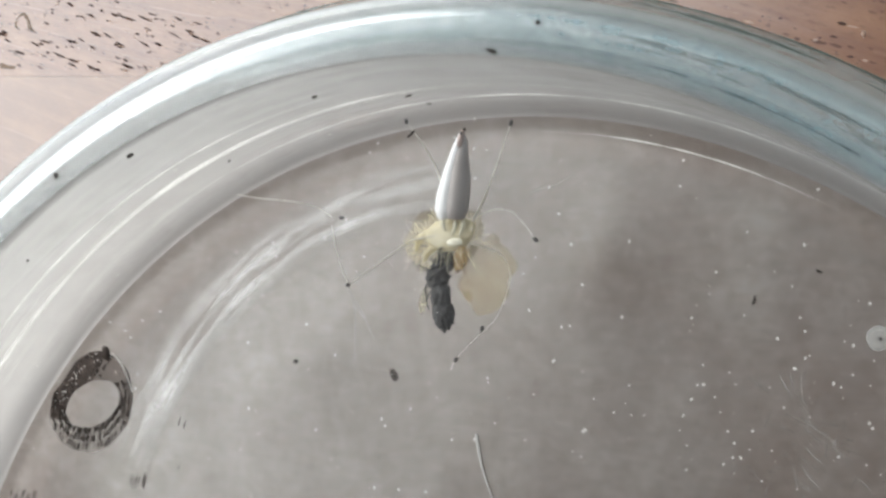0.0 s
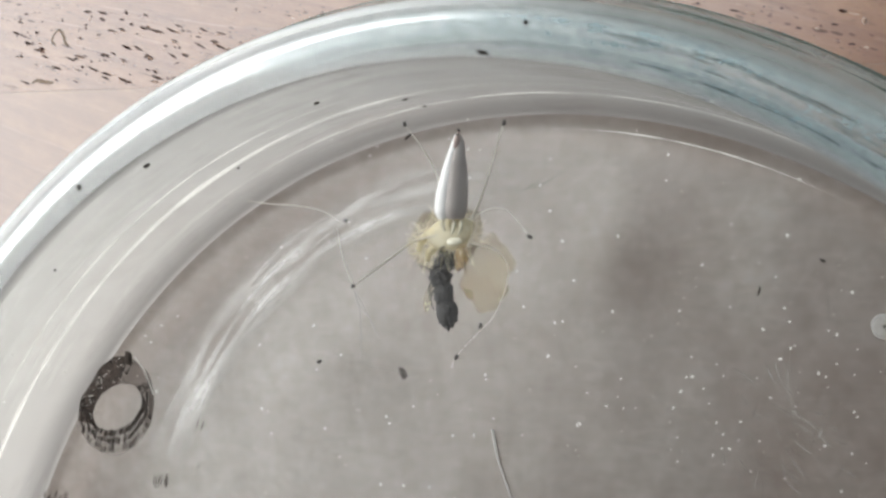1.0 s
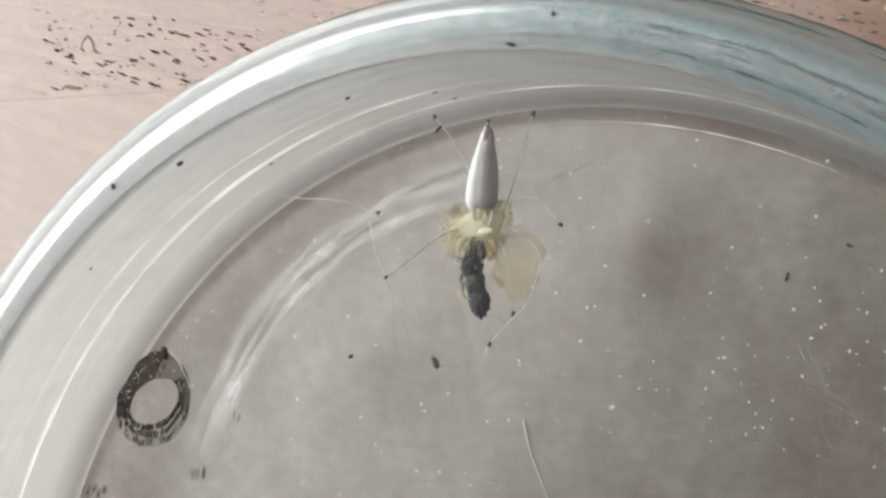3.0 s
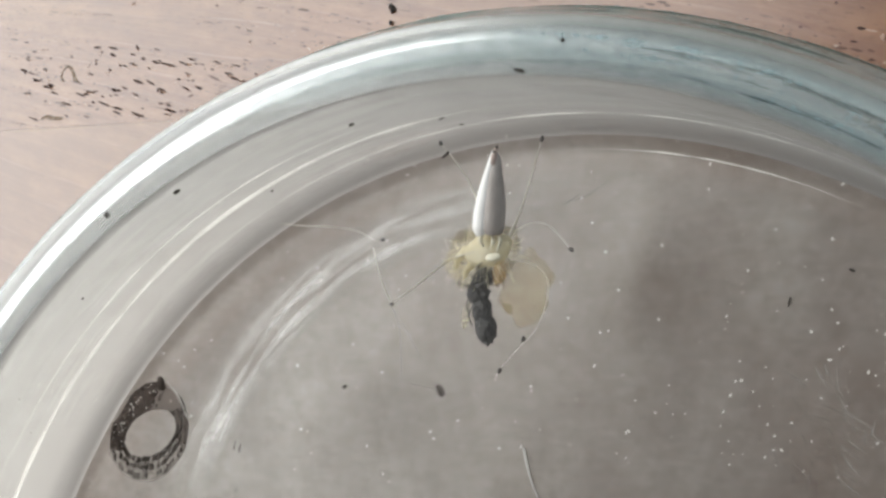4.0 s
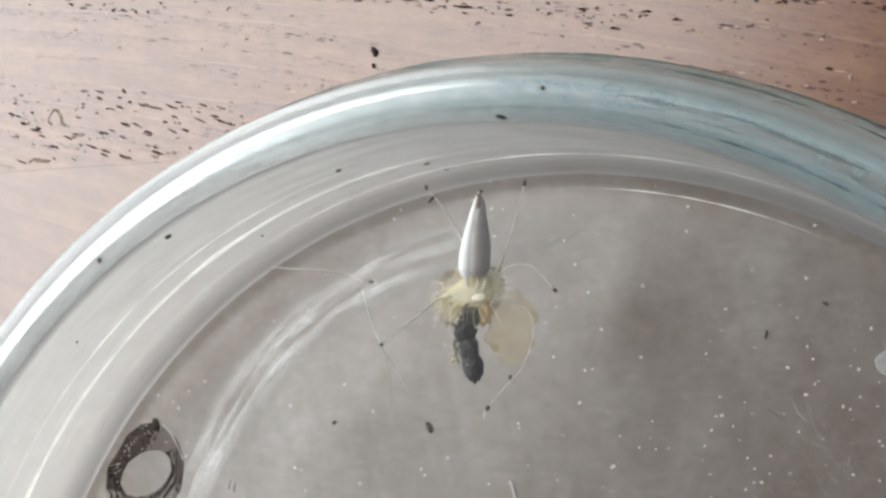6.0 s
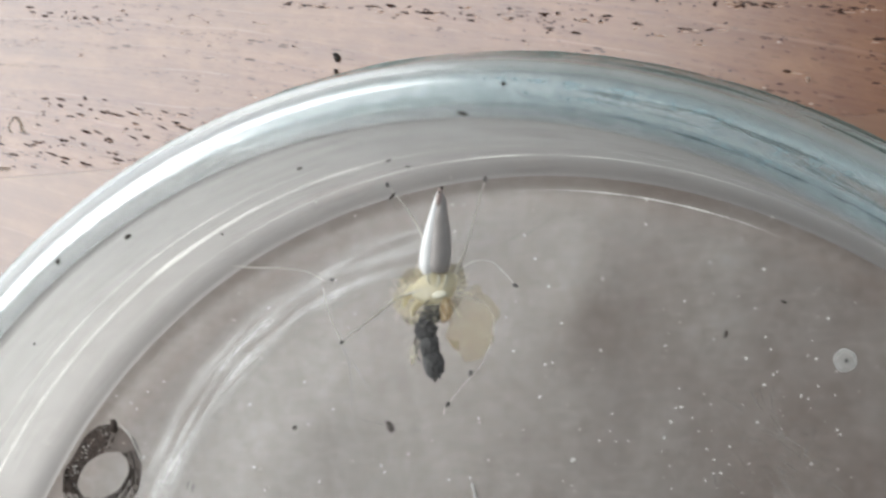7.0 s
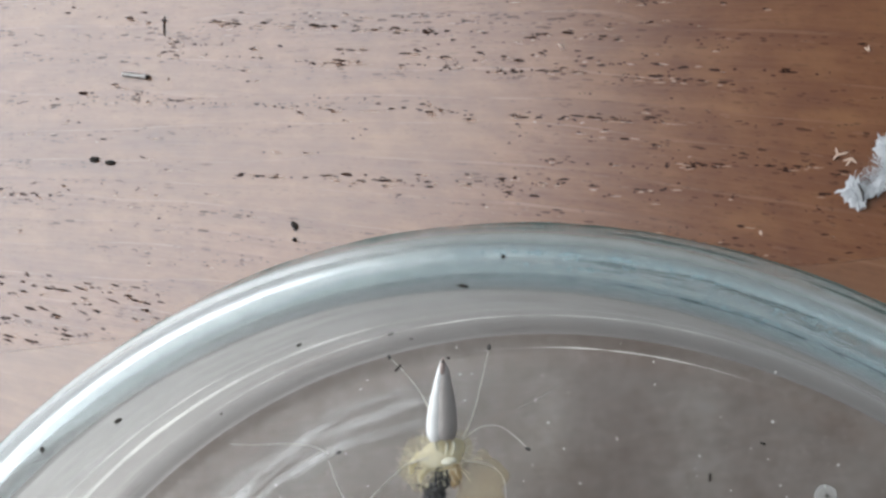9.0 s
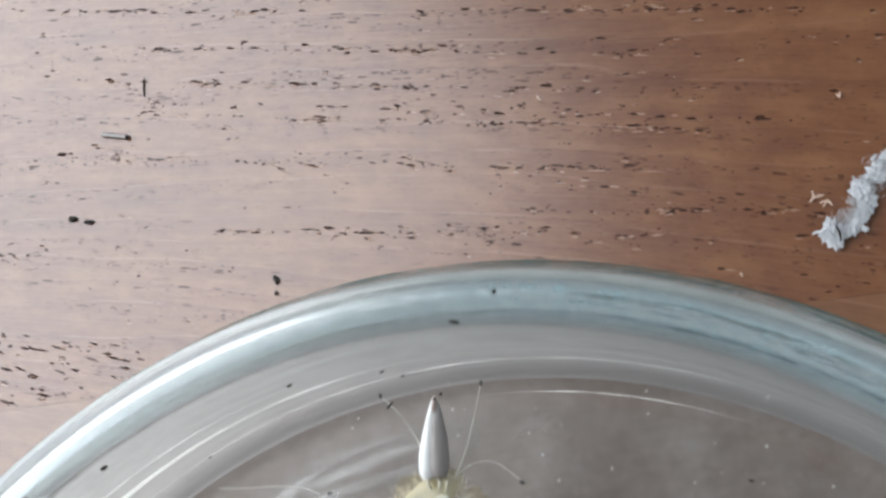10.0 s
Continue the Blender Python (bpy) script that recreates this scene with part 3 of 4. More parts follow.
def dish():
    base = thing("plastic_dish", "shallow round clear plastic dish, scratched and milky, on the table", "dish")
    wall = [(48.52, 2.97)] + arc(46.6, 5.33, 3.0, 2.95, -50, 0, 8) + [(49.8, 16.2)] + arc(50.45, 16.2, 0.65, 0.5, 180, 0, 6)
    wall += [(50.9, 5.6)] + arc(46.4, 5.2, 4.5, 4.9, 0, -74, 8) + [(47.8, 0.85)]
    w = part("side_wall", revolve(wall, 256), DISH_WALL, base, "clear tapered side wall with a rounded foot")
    w.visible_shadow = False
    part("bottom", revolve([(0, 2.5), (47.0, 2.5), (47.5, 2.54), (48.0, 2.68), (48.45, 2.95), (47.5, 0.85), (46.4, 0.7), (0, 0.7)], 192, False), FLOOR_PLASTIC, base, "milky scratched bottom plate")
    part("foot_ring", revolve([(45.2, 0.0), (45.9, 0.0), (46.1, 0.68), (45.1, 0.68)], 192), DISH_WALL, base).visible_shadow = False

    # The rim rises a little above the plate, crests and rolls over into the skirt.
    rim = [(49.5, 17.68), (50.2, 17.84), (50.7, 17.93)] + arc(51.4, 14.45, 3.6, 3.6, 97, 65, 8) + arc(52.65, 17.17, 0.6, 0.6, 60, 18, 4) + [(53.8, 15.9), (54.4, 14.4), (54.5, 8.4)] + arc(53.8, 8.4, 0.7, 0.5, 0, -180, 6)
    rim += [(52.8, 14.6)] + arc(51.3, 15.0, 1.5, 1.95, 0, 90, 8) + [(49.5, 17.6)]
    lid = part("lid", revolve(rim, 256), RIM_PLASTIC, base, "thick rounded bluish rim with a skirt")
    lid.visible_shadow = False
    part("plate", revolve([(0, 17.68), (49.495, 17.68), (49.495, 16.9), (0, 16.9)], 192, False), LID_PLASTIC, lid, "flat milky top plate")
    # Ridges swell on short stretches, where their painted glint is to show.
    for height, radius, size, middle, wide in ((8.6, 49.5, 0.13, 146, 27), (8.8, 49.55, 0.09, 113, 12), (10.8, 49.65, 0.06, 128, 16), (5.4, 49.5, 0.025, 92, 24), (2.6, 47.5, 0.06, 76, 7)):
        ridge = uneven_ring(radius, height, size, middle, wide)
        part("ridge", ridge, RIDGE_GLINT, base, "fine moulded ridge with its glint coloured in").visible_shadow = False
    # Dark lines drawn in tinted plastic for the refraction at the rim's edge.
    for height, radius, size, middle, wide in ((17.45, 53.15, 0.06, 125, 30), (14.9, 54.32, 0.09, 70, 40), (16.3, 53.72, 0.07, 62, 24)):
        part("refraction_line", uneven_ring(radius, height, size, middle, wide), REFRACTION_LINE, lid, "fine dark line imitating the rim's refraction").visible_shadow = False
    return base


dish()


# ---- the spider and its prey ----
def spider():
    body = thing("spider", "pale translucent spider with a pointed silvery abdomen under the lid", "spider")
    abdomen = part("abdomen", tube([(1.42, 40.05, 15.6), (1.36, 40.5, 15.7), (1.46, 41.4, 15.8), (1.72, 42.6, 15.95), (2.0, 43.8, 16.1), (2.22, 44.7, 16.2), (2.33, 45.1, 16.25)],
                                   [0.42, 0.62, 0.62, 0.52, 0.35, 0.19, 0.07], 20, 6), SILVER, body, "pointed silvery white abdomen")
    part("band", tube([(1.95, 40.1, 15.5), (2.02, 40.6, 15.6), (2.14, 41.6, 15.7), (2.24, 42.7, 15.85), (2.34, 43.7, 16.02), (2.42, 44.5, 16.0), (2.42, 45.0, 16.1)],
                      [0.52, 0.72, 0.72, 0.62, 0.44, 0.26, 0.08], 18, 5), BROWN_BAND, abdomen, "grey-brown side of the abdomen")
    part("spinneret", tube([(2.28, 44.2, 16.28), (2.36, 44.75, 16.28), (2.41, 45.25, 16.25)], [0.16, 0.19, 0.08], 10, 3, 0.2), TIP, abdomen, "pinkish tip")
    part("dark_spot", lump((2.42, 45.0, 16.42), (0.09, 0.1, 0.04), (0, 0, 0), 0.2, 2, 3, 2), LIMB_TIP, abdomen, "black spot")
    part("cephalothorax", lump((1.35, 39.2, 14.9), (1.6, 1.0, 0.42), (0, 0, 12), 0.16, 1.3, 1, 4), YELLOW, body, "pale yellow translucent front body")
    part("face", lump((2.05, 38.65, 15.55), (0.52, 0.26, 0.16), (0, 0, 3), 0.3, 2.8, 2), CREAM, body, "cream coloured face")
    for i, (a, b, c) in enumerate((((1.35, 40.1, 15.7), (1.3, 39.7, 15.8), (1.45, 39.3, 15.7)), ((1.9, 40.0, 15.5), (2.05, 39.6, 15.65), (1.85, 39.1, 15.6)),
                                   ((2.4, 39.9, 15.4), (2.5, 39.5, 15.6), (2.3, 39.0, 15.6)))):
        part("leg_base", tube([a, b, c], [0.10, 0.13, 0.06], 10, 6, 0.2), CREAM, body, "cream leg joint")
    for points, radii in ((((1.2, 39.3, 14.9), (0.0, 39.3, 14.8), (-0.8, 38.8, 14.7), (-1.0, 38.1, 14.7)), (0.22, 0.26, 0.24, 0.12)),
                          (((1.2, 38.9, 14.9), (0.4, 38.5, 14.7), (-0.3, 38.0, 14.6), (-0.4, 37.5, 14.6)), (0.22, 0.26, 0.22, 0.10))):
        part("thigh", tube(points, radii, 14, 7, 0.12), YELLOW, body, "thick pale yellow thigh")
    part("halo", lump((0.75, 38.85, 14.5), (2.5, 1.75, 0.2), (0, 0, 14), 0.4, 1.9, 6, 4), FUZZ, body, "thin pale halo of folded limbs")
    for i, (x, y, z, a, b, turn) in enumerate(((3.7, 36.9, 14.5, 1.75, 2.0, -15),)):
        part("membrane", lump((x, y, z), (a, b, 0.07), (0, 0, turn), 0.5, 1.7 + 0.4 * i, 4 + i, 4), AMBER, body, "translucent amber folds")
    part("jaw", lump((2.15, 37.8, 14.9), (0.45, 0.8, 0.2), (0, 0, -8), 0.3, 2, 5), AMBER_SOLID, body, "amber jaws holding the prey")
    hairs = bmesh.new()
    rng = random.Random(41)
    for i in range(420):
        a = rng.uniform(0, math.tau)
        r = rng.uniform(0.3, 1.35)
        p = Vector((1.0 + 1.9 * r * math.cos(a) + 0.15 * math.sin(a), 38.85 + 1.15 * r * math.sin(a) + 0.3 * math.cos(a), rng.uniform(14.6, 15.5)))
        if p.y > 40.2:
            continue
        a += rng.gauss(0, 0.7)
        d = Vector((math.cos(a), math.sin(a), rng.uniform(-0.2, 0.2))) * rng.uniform(0.3, 1.0)
        tube([p, p + d * 0.5 + Vector((rng.uniform(-0.06, 0.06), rng.uniform(-0.06, 0.06), 0)), p + d], [0.011, 0.009, 0.004], 4, 2, 0, hairs)
    tagged(part("hairs", hairs, YELLOW, body, "fine pale hairs"), kind="stuff")

    def leg(points, radii, *dots):
        one = part("leg", tube(points, [r * 0.6 for r in radii], 8, 6, 0.15), LIMB, body, "thin pale leg with black joints")
        for x, y, z, ln, ang in dots:
            part("black_joint", lump((x, y, z), (ln, 0.12, 0.12), (0, 0, ang), 0.2, 2, x, 2), LIMB_TIP, one, "black joint")
        return one

    leg([(1.47, 40.38, 15.4), (0.76, 42.87, 16.0), (-0.05, 44.39, 16.5), (-1.09, 45.64, 16.78)], [0.13, 0.08, 0.055, 0.045], (-1.12, 45.7, 16.75, 0.2, 110))
    leg([(3.1, 40.08, 15.4), (3.99, 41.3, 15.9), (4.89, 43.22, 16.4), (5.77, 45.47, 16.78)], [0.16, 0.09, 0.06, 0.045], (5.77, 45.5, 16.75, 0.22, 80))
    leg([(3.0, 39.94, 15.4), (4.34, 40.61, 15.6), (5.89, 40.47, 16.2), (7.01, 39.63, 16.6), (7.75, 38.86, 16.78)], [0.09, 0.04, 0.035, 0.045, 0.035], (7.75, 38.86, 16.75, 0.2, 150))
    leg([(3.0, 38.63, 15.2), (4.69, 38.11, 14.8), (5.53, 36.8, 15.0), (5.33, 34.45, 16.0), (4.4, 33.2, 16.5), (3.24, 31.8, 16.78), (3.0, 31.2, 16.8)],
        [0.10, 0.055, 0.045, 0.04, 0.035, 0.03, 0.025], (4.75, 33.67, 16.72, 0.19, 80), (3.24, 31.8, 16.75, 0.19, 60))
    leg([(1.08, 39.15, 15.2), (-0.92, 38.78, 15.0), (-1.56, 38.4, 15.2), (-4.37, 35.79, 16.7)], [0.16, 0.14, 0.10, 0.055], (-4.37, 35.79, 16.75, 0.17, 30))
    leg([(-4.37, 35.79, 16.7), (-5.3, 37.4, 16.6), (-6.06, 39.4, 16.4)], [0.07, 0.06, 0.055], (-5.16, 39.87, 16.75, 0.2, 5))
    leg([(-6.0, 39.9, 16.5), (-7.2, 40.5, 16.6), (-9.05, 40.81, 16.7), (-11.2, 40.95, 16.75), (-13.04, 41.17, 16.8)], [0.05, 0.055, 0.065, 0.06, 0.05])
    return body


def ant():
    prey = thing("ant", "small black dead ant held by the spider", "ant")
    part("head", lump((1.0, 37.45, 14.8), (0.84, 0.56, 0.5), (0, 0, 36), 0.4, 4.2, 11, 4), ANT, prey)
    part("thorax", lump((0.50, 36.6, 14.5), (0.72, 0.64, 0.45), (0, 0, 10), 0.45, 4.2, 12, 4), ANT, prey)
    part("waist", lump((0.76, 35.55, 14.4), (0.62, 0.80, 0.42), (0, 0, 0), 0.35, 4.2, 13, 4), ANT, prey)
    part("gaster", lump((0.98, 34.4, 14.3), (0.66, 0.98, 0.55), (0, 0, 10), 0.3, 4.2, 14, 4), ANT, prey)
    part("torn_wing", lump((-0.45, 35.2, 14.3), (0.28, 0.75, 0.05), (0, 0, -10), 0.5, 2.6, 15, 3), FUR, prey, "pale crumpled wing remnant")
    for a, b, c in (((0.1, 36.9, 14.6), (-0.5, 37.2, 14.9), (-1.0, 37.25, 14.8)), ((0.0, 36.4, 14.5), (-0.35, 35.9, 14.4), (-0.3, 35.3, 14.2)),
                    ((0.2, 36.0, 14.4), (-0.25, 35.2, 14.3), (-0.1, 34.6, 14.1)), ((0.6, 37.9, 14.9), (0.9, 38.3, 15.1), (1.3, 38.4, 15.1))):
        part("ant_leg", tube([a, b, c], [0.07, 0.06, 0.035], 6, 4, 0.3), ANT, prey)
    return prey


spider()
PREY = ant()


# ---- marks and dirt on the dish ----
def ring_stain():
    stain = thing("ring_stain", "dark brown ring of dried residue on the lid", "stain")
    cx, cy = -22.95, 27.35
    rng = random.Random(5)
    ins, outs = [], []
    n = 72
    for i in range(n):
        a = i * math.tau / n
        wob = 1 + 0.04 * noise.noise(Vector((math.cos(a) * 3, math.sin(a) * 3, 1)))
        lean, u, w = radians(24), 2.35 * math.cos(a) * wob, 1.45 * math.sin(a) * wob
        ins.append((cx + 0.25 + u * math.cos(lean) - w * math.sin(lean), cy - 0.2 + u * math.sin(lean) + w * math.cos(lean)))
        flat = 1 - 0.2 * max(0, math.cos(a - radians(142))) ** 4 + 0.03 * max(0, math.cos(a - radians(285)))
        outs.append((cx + 3.55 * math.cos(a) * wob * flat, cy + 3.3 * math.sin(a) * wob * flat + 0.3 * math.cos(a)))

    def film(name, first, last, material, label, thick):
        fb = bmesh.new()
        steps = [i % n for i in range(first, last + 1)]
        rings = [[fb.verts.new((*line[i], z)) for i in steps] for line, z in ((outs, 17.69), (outs, 17.69 + thick), (ins, 17.69 + thick), (ins, 17.69))]
        for a, b in zip(rings, rings[1:] + rings[:1]):
            for i in range(len(steps) - 1):
                fb.faces.new((a[i], a[i + 1], b[i + 1], b[i]))
        for i in (0, -1):
            fb.faces.new([ring[i] for ring in rings])
        part(name, fb, material, stain, label)

    film("dark_film", 15, 40, STAIN_DARK, "dense dark brown film", 0.06)
    film("pale_film", 40, 66, STAIN_PALE, "thin greyish film", 0.05)
    film("smooth_film", 66, 87, STAIN_SMOOTH, "smooth grey-brown film", 0.05)
    bars = bmesh.new()
    for row, mid in enumerate((0.18, 0.5, 0.82)):
        for i in range(40):
            k = (34 + i * 44 / 40 + rng.uniform(-0.15, 0.15)) % n
            i0, f = int(k) % n, k - int(k)
            i1 = (i0 + 1) % n
            p0 = Vector((ins[i0][0] * (1 - f) + ins[i1][0] * f, ins[i0][1] * (1 - f) + ins[i1][1] * f, 17.76))
            p1 = Vector((outs[i0][0] * (1 - f) + outs[i1][0] * f, outs[i0][1] * (1 - f) + outs[i1][1] * f, 17.76))
            if rng.random() < 0.12:
                continue
            way = ((p1 - p0).normalized() * 0.6 + Vector((0.12, -0.8 if p1.y < p0.y else 0.8, 0))).normalized()
            c = p0 + (p1 - p0) * (mid + rng.uniform(-0.05, 0.05))
            ln = (p1 - p0).length * rng.uniform(0.09, 0.13)
            tube([c - way * ln, c + Vector((rng.uniform(-0.03, 0.03), 0, 0.01)), c + way * ln], [0.045, rng.uniform(0.055, 0.085), 0.04], 5, 3, 0.5, bars)
    tagged(part("hatching", bars, STAIN, stain, "dark radial bars of dried residue"), kind="stuff")
    grit = bmesh.new()
    for i in range(90):
        k = rng.randrange(13, 40)
        (x0, y0), (x1, y1) = ins[k], outs[k]
        u = rng.uniform(0.05, 1.0)
        s = rng.uniform(0.05, 0.16)
        lump((x0 + (x1 - x0) * u, y0 + (y1 - y0) * u, 17.77), (s * 1.4, s * 0.7, 0.03), (0, 0, rng.uniform(0, 180)), 0.5, 2.5, i, 1, grit)
    tagged(part("grit", grit, STAIN, stain, "dark grit in the film"), kind="stuff")
    flecks = bmesh.new()
    for i in range(34):
        k = rng.randrange(15, 38)
        (x0, y0), (x1, y1) = ins[k], outs[k]
        u = rng.uniform(0.1, 0.95)
        s = rng.uniform(0.03, 0.08)
        lump((x0 + (x1 - x0) * u, y0 + (y1 - y0) * u, 17.79), (s, s, 0.02), (0, 0, 0), 0.5, 2.5, i, 1, flecks)
    tagged(part("pale_grit", flecks, SPECK_GREY, stain, "pale specks in the film"), kind="stuff")
    # The smooth film's highlight, laid on as a grey streak.
    part("film_highlight", tube([(-21.3, 30.6, 17.8), (-20.3, 29.7, 17.8), (-19.4, 28.2, 17.8)], [0.03, 0.06, 0.03], 6, 5, 0.5), SPECK_GREY, stain, "pale streak painted as the film's highlight")
    part("peak", lump((-21.85, 30.5, 17.8), (0.35, 0.5, 0.12), (0, 0, 10), 0.4, 2.5, 40, 2), STAIN, stain)
    return stain


def hatch_mark(x, y, w, h, count, seed):
    mark = thing("hatch_mark", "small hatched mark of dark dried residue on the lid", "stain", "residue marks on the lid")
    rng = random.Random(seed)
    for i in range(count):
        u = (i + 0.5) / count - 0.5
        px, py = x + u * w + rng.uniform(-0.1, 0.1), y + rng.uniform(-0.15, 0.15) * h
        ln = h * rng.uniform(0.3, 0.6)
        part("stroke", tube([(px - 0.06, py - ln / 2, 17.72), (px, py, 17.74), (px + 0.08, py + ln / 2, 17.72)], [0.02, rng.uniform(0.03, 0.055), 0.015], 5, 3, 0.8), STAIN, mark)
    return mark


ring_stain()
for i, m in enumerate(((-18.4, 22.5, 1.5, 1.6, 6), (-15.2, 26.5, 0.7, 1.2, 2), (-15.3, 23.7, 0.3, 0.9, 1), (-28.0, 20.6, 2.4, 1.4, 9))):
    hatch_mark(*m, i)


def crumb(x, y, z, size, turn, seed, where):
    return tagged(part("crumb", lump((x, y, z), size, (0, 0, turn), 0.4, 2.2, seed, 2), DARK_CRUMB), "tiny dark crumb of dirt " + where, "crumb", "crumbs of dirt")


ON_LID = ((4.72, 49.5, 0.4, 0.13, 160), (7.63, 50.95, 0.14, 0.14, 0), (-21.27, 43.55, 0.34, 0.16, 20), (-27.42, 42.16, 0.2, 0.24, 0),
          (-7.13, 47.13, 0.22, 0.09, 15), (-0.2, 44.75, 0.3, 0.09, 40), (3.3, 45.0, 0.1, 0.1, 0), (-13.17, 43.19, 0.1, 0.08, 20),
          (-0.51, 47.04, 0.22, 0.06, 15), (-29.49, 36.32, 0.12, 0.08, 40), (0.89, 46.55, 0.16, 0.05, -10))
for i, (x, y, a, b, turn) in enumerate(ON_LID):
    crumb(x, y, rim_height(math.hypot(x, y)) + 0.06, (a, b, 0.08), turn, i + 20, "on the lid")
hung = thing("hanging_crumb", "dark crumb hanging on a silk thread under the lid", "crumb")
part("grain", lump((-3.1, 30.5, 12.6), (0.36, 0.22, 0.10), (0, 0, 120), 0.6, 2.8, 55, 3), STAIN_SMOOTH, hung)
part("dark_edge", tube([(-3.35, 30.9, 12.75), (-3.2, 30.6, 12.78), (-2.95, 30.2, 12.75), (-2.75, 30.35, 12.72)], [0.03, 0.06, 0.08, 0.03], 6, 4, 0.5), STAIN, hung, "dark edge of the crumb")
part("thread", tube([(-3.1, 30.5, 12.7), (-3.0, 30.7, 14.5), (-2.8, 30.9, 16.88)], [0.012, 0.012, 0.012], 5, 3), SILK, hung, "silk thread")
ON_BOTTOM = ((16.58, 36.65, 0.06, 0.32, -12), (24.3, 34.7, 0.12, 0.12, 0), (-17.17, 30.53, 0.24, 0.14, 30), (13.57, 48.2, 0.4, 0.2, 0), (20.5, 38.6, 0.2, 0.08, -20))
for i, (x, y, a, b, turn) in enumerate(ON_BOTTOM):
    crumb(x, y, 2.5 + 0.06, (a, b, 0.08), turn, i + 40, "on the dish bottom")

tagged(part("pale_blob", lump((24.2, 34.7, 2.53), (0.75, 0.75, 0.05), (0, 0, 0), 0.15, 1.5, 60, 3), DROPLET), "round whitish dried droplet on the dish bottom", "droplet")
tagged(part("hair", tube([(-2.0, 26.6, 2.6), (-1.75, 25.6, 2.62), (-1.3, 24.2, 2.62), (-0.1, 21.6, 2.6), (0.4, 20.0, 2.6)], [0.10, 0.10, 0.06, 0.04, 0.03], 7), WHITE_FIBRE), "curved white fibre on the dish bottom", "fibre")


def dust():
    """White dust on the lid: the bright grains at their places, the fine ones strewn."""
    grains = ((-6.48, 33.26), (-0.82, 28.08), (5.23, 27.47), (-5.26, 27.06), (0.62, 24.17), (3.82, 27.31), (22.93, 38.89), (8.06, 34.85), (10.54, 34.11), (23.48, 41.72),
              (17.82, 31.46), (11.11, 36.39), (-10.67, 31.89), (8.8, 41.7), (11.66, 28.51), (16.38, 43.2), (-2.4, 44.25), (-2.9, 43.7), (4.0, 43.9), (4.2, 42.2), (3.9, 45.6),
              (13.66, 38.83), (17.32, 34.91), (18.14, 31.51), (17.54, 30.71), (17.15, 29.83), (21.82, 34.1), (23.18, 34.55), (25.56, 33.99), (22.76, 32.65), (24.69, 32.05),
              (26.49, 30.26), (25.1, 28.5), (20.27, 27.95), (11.8, 28.6), (26.25, 36.1), (13.5, 34.75), (-21.8, 32.54), (-19.09, 32.8), (-20.47, 32.06), (-19.96, 31.66),
              (-17.72, 33.46), (-22.0, 30.89), (-27.85, 29.22))
    rng = random.Random(9)
    bm = bmesh.new()
    for i, (x, y) in enumerate(grains):
        lump((x, y, 17.72), (rng.uniform(0.08, 0.13), rng.uniform(0.06, 0.09), 0.04), (0, 0, rng.uniform(0, 180)), 0.35, 2.5, i, 1, bm)
    for i in range(1300):
        a, r = rng.uniform(0, math.tau), 47 * math.sqrt(rng.random())
        s = 0.022 + 0.06 * rng.random() ** 4
        lump((r * math.cos(a), r * math.sin(a), 17.71), (s * rng.uniform(1, 1.7), s, 0.03), (0, 0, rng.uniform(0, 180)), 0.3, 2.5, i, 1, bm)
    for i in range(60):
        s = rng.uniform(0.025, 0.07)
        lump((rng.gauss(21, 5), rng.gauss(29, 4.5), 17.71), (s * 1.3, s, 0.03), (0, 0, rng.uniform(0, 180)), 0.3, 2.5, i, 1, bm)
    tagged(part("dust", bm, WHITE_SPECK), "fine white dust grains strewn on the lid", "dust", kind="stuff")


def scratches():
    rng = random.Random(14)
    bm = bmesh.new()
    def one(x, y, turn, ln, wide):
        d = Vector((math.cos(turn), math.sin(turn), 0))
        p = Vector((x, y, 17.685))
        bend = Vector((-d.y, d.x, 0)) * rng.uniform(-0.06, 0.06) * ln
        tube([p - d * ln / 2, p + bend, p + d * ln / 2], [0.008, wide, 0.008], 4, 3, 0.4, bm)
    for i in range(46):
        one(rng.gauss(23.2, 1.7), rng.gauss(28.4, 1.7), rng.gauss(-0.9, 0.6), rng.uniform(0.3, 1.6), rng.uniform(0.012, 0.032))
    for i in range(40):
        a, r = rng.uniform(0, math.tau), 45 * math.sqrt(rng.random())
        one(r * math.cos(a), r * math.sin(a), rng.uniform(0, 3.1), rng.uniform(0.6, 3.0), rng.uniform(0.006, 0.012))
    one(9.0, 42.0, 0.4, 3.2, 0.03)
    one(8.2, 41.7, 0.5, 1.6, 0.03)
    one(-19.0, 47.6, 1.6, 1.0, 0.05)
    one(14.0, 48.6, 1.5, 1.2, 0.05)
    tagged(part("scratches", bm, SCRATCH), "fine pale scratches in the lid", "scratches", kind="stuff")


def silk():
    bm = bmesh.new()
    for pts in (((-4.3, 35.6, 16.8), (-3.3, 34.2, 16.7), (-2.25, 32.67, 16.8)), ((-3.9, 34.6, 16.8), (-3.66, 33.9, 16.8), (-3.5, 31.4, 16.8)),
                ((-4.37, 35.7, 16.8), (-3.7, 34.4, 16.75), (-3.0, 33.9, 16.7))):
        tube(pts, [0.018, 0.022, 0.018], 5, 4, 0, bm)
    tagged(part("silk_threads", bm, SILK), "faint silk threads on the lid beside the spider", "silk", kind="stuff")


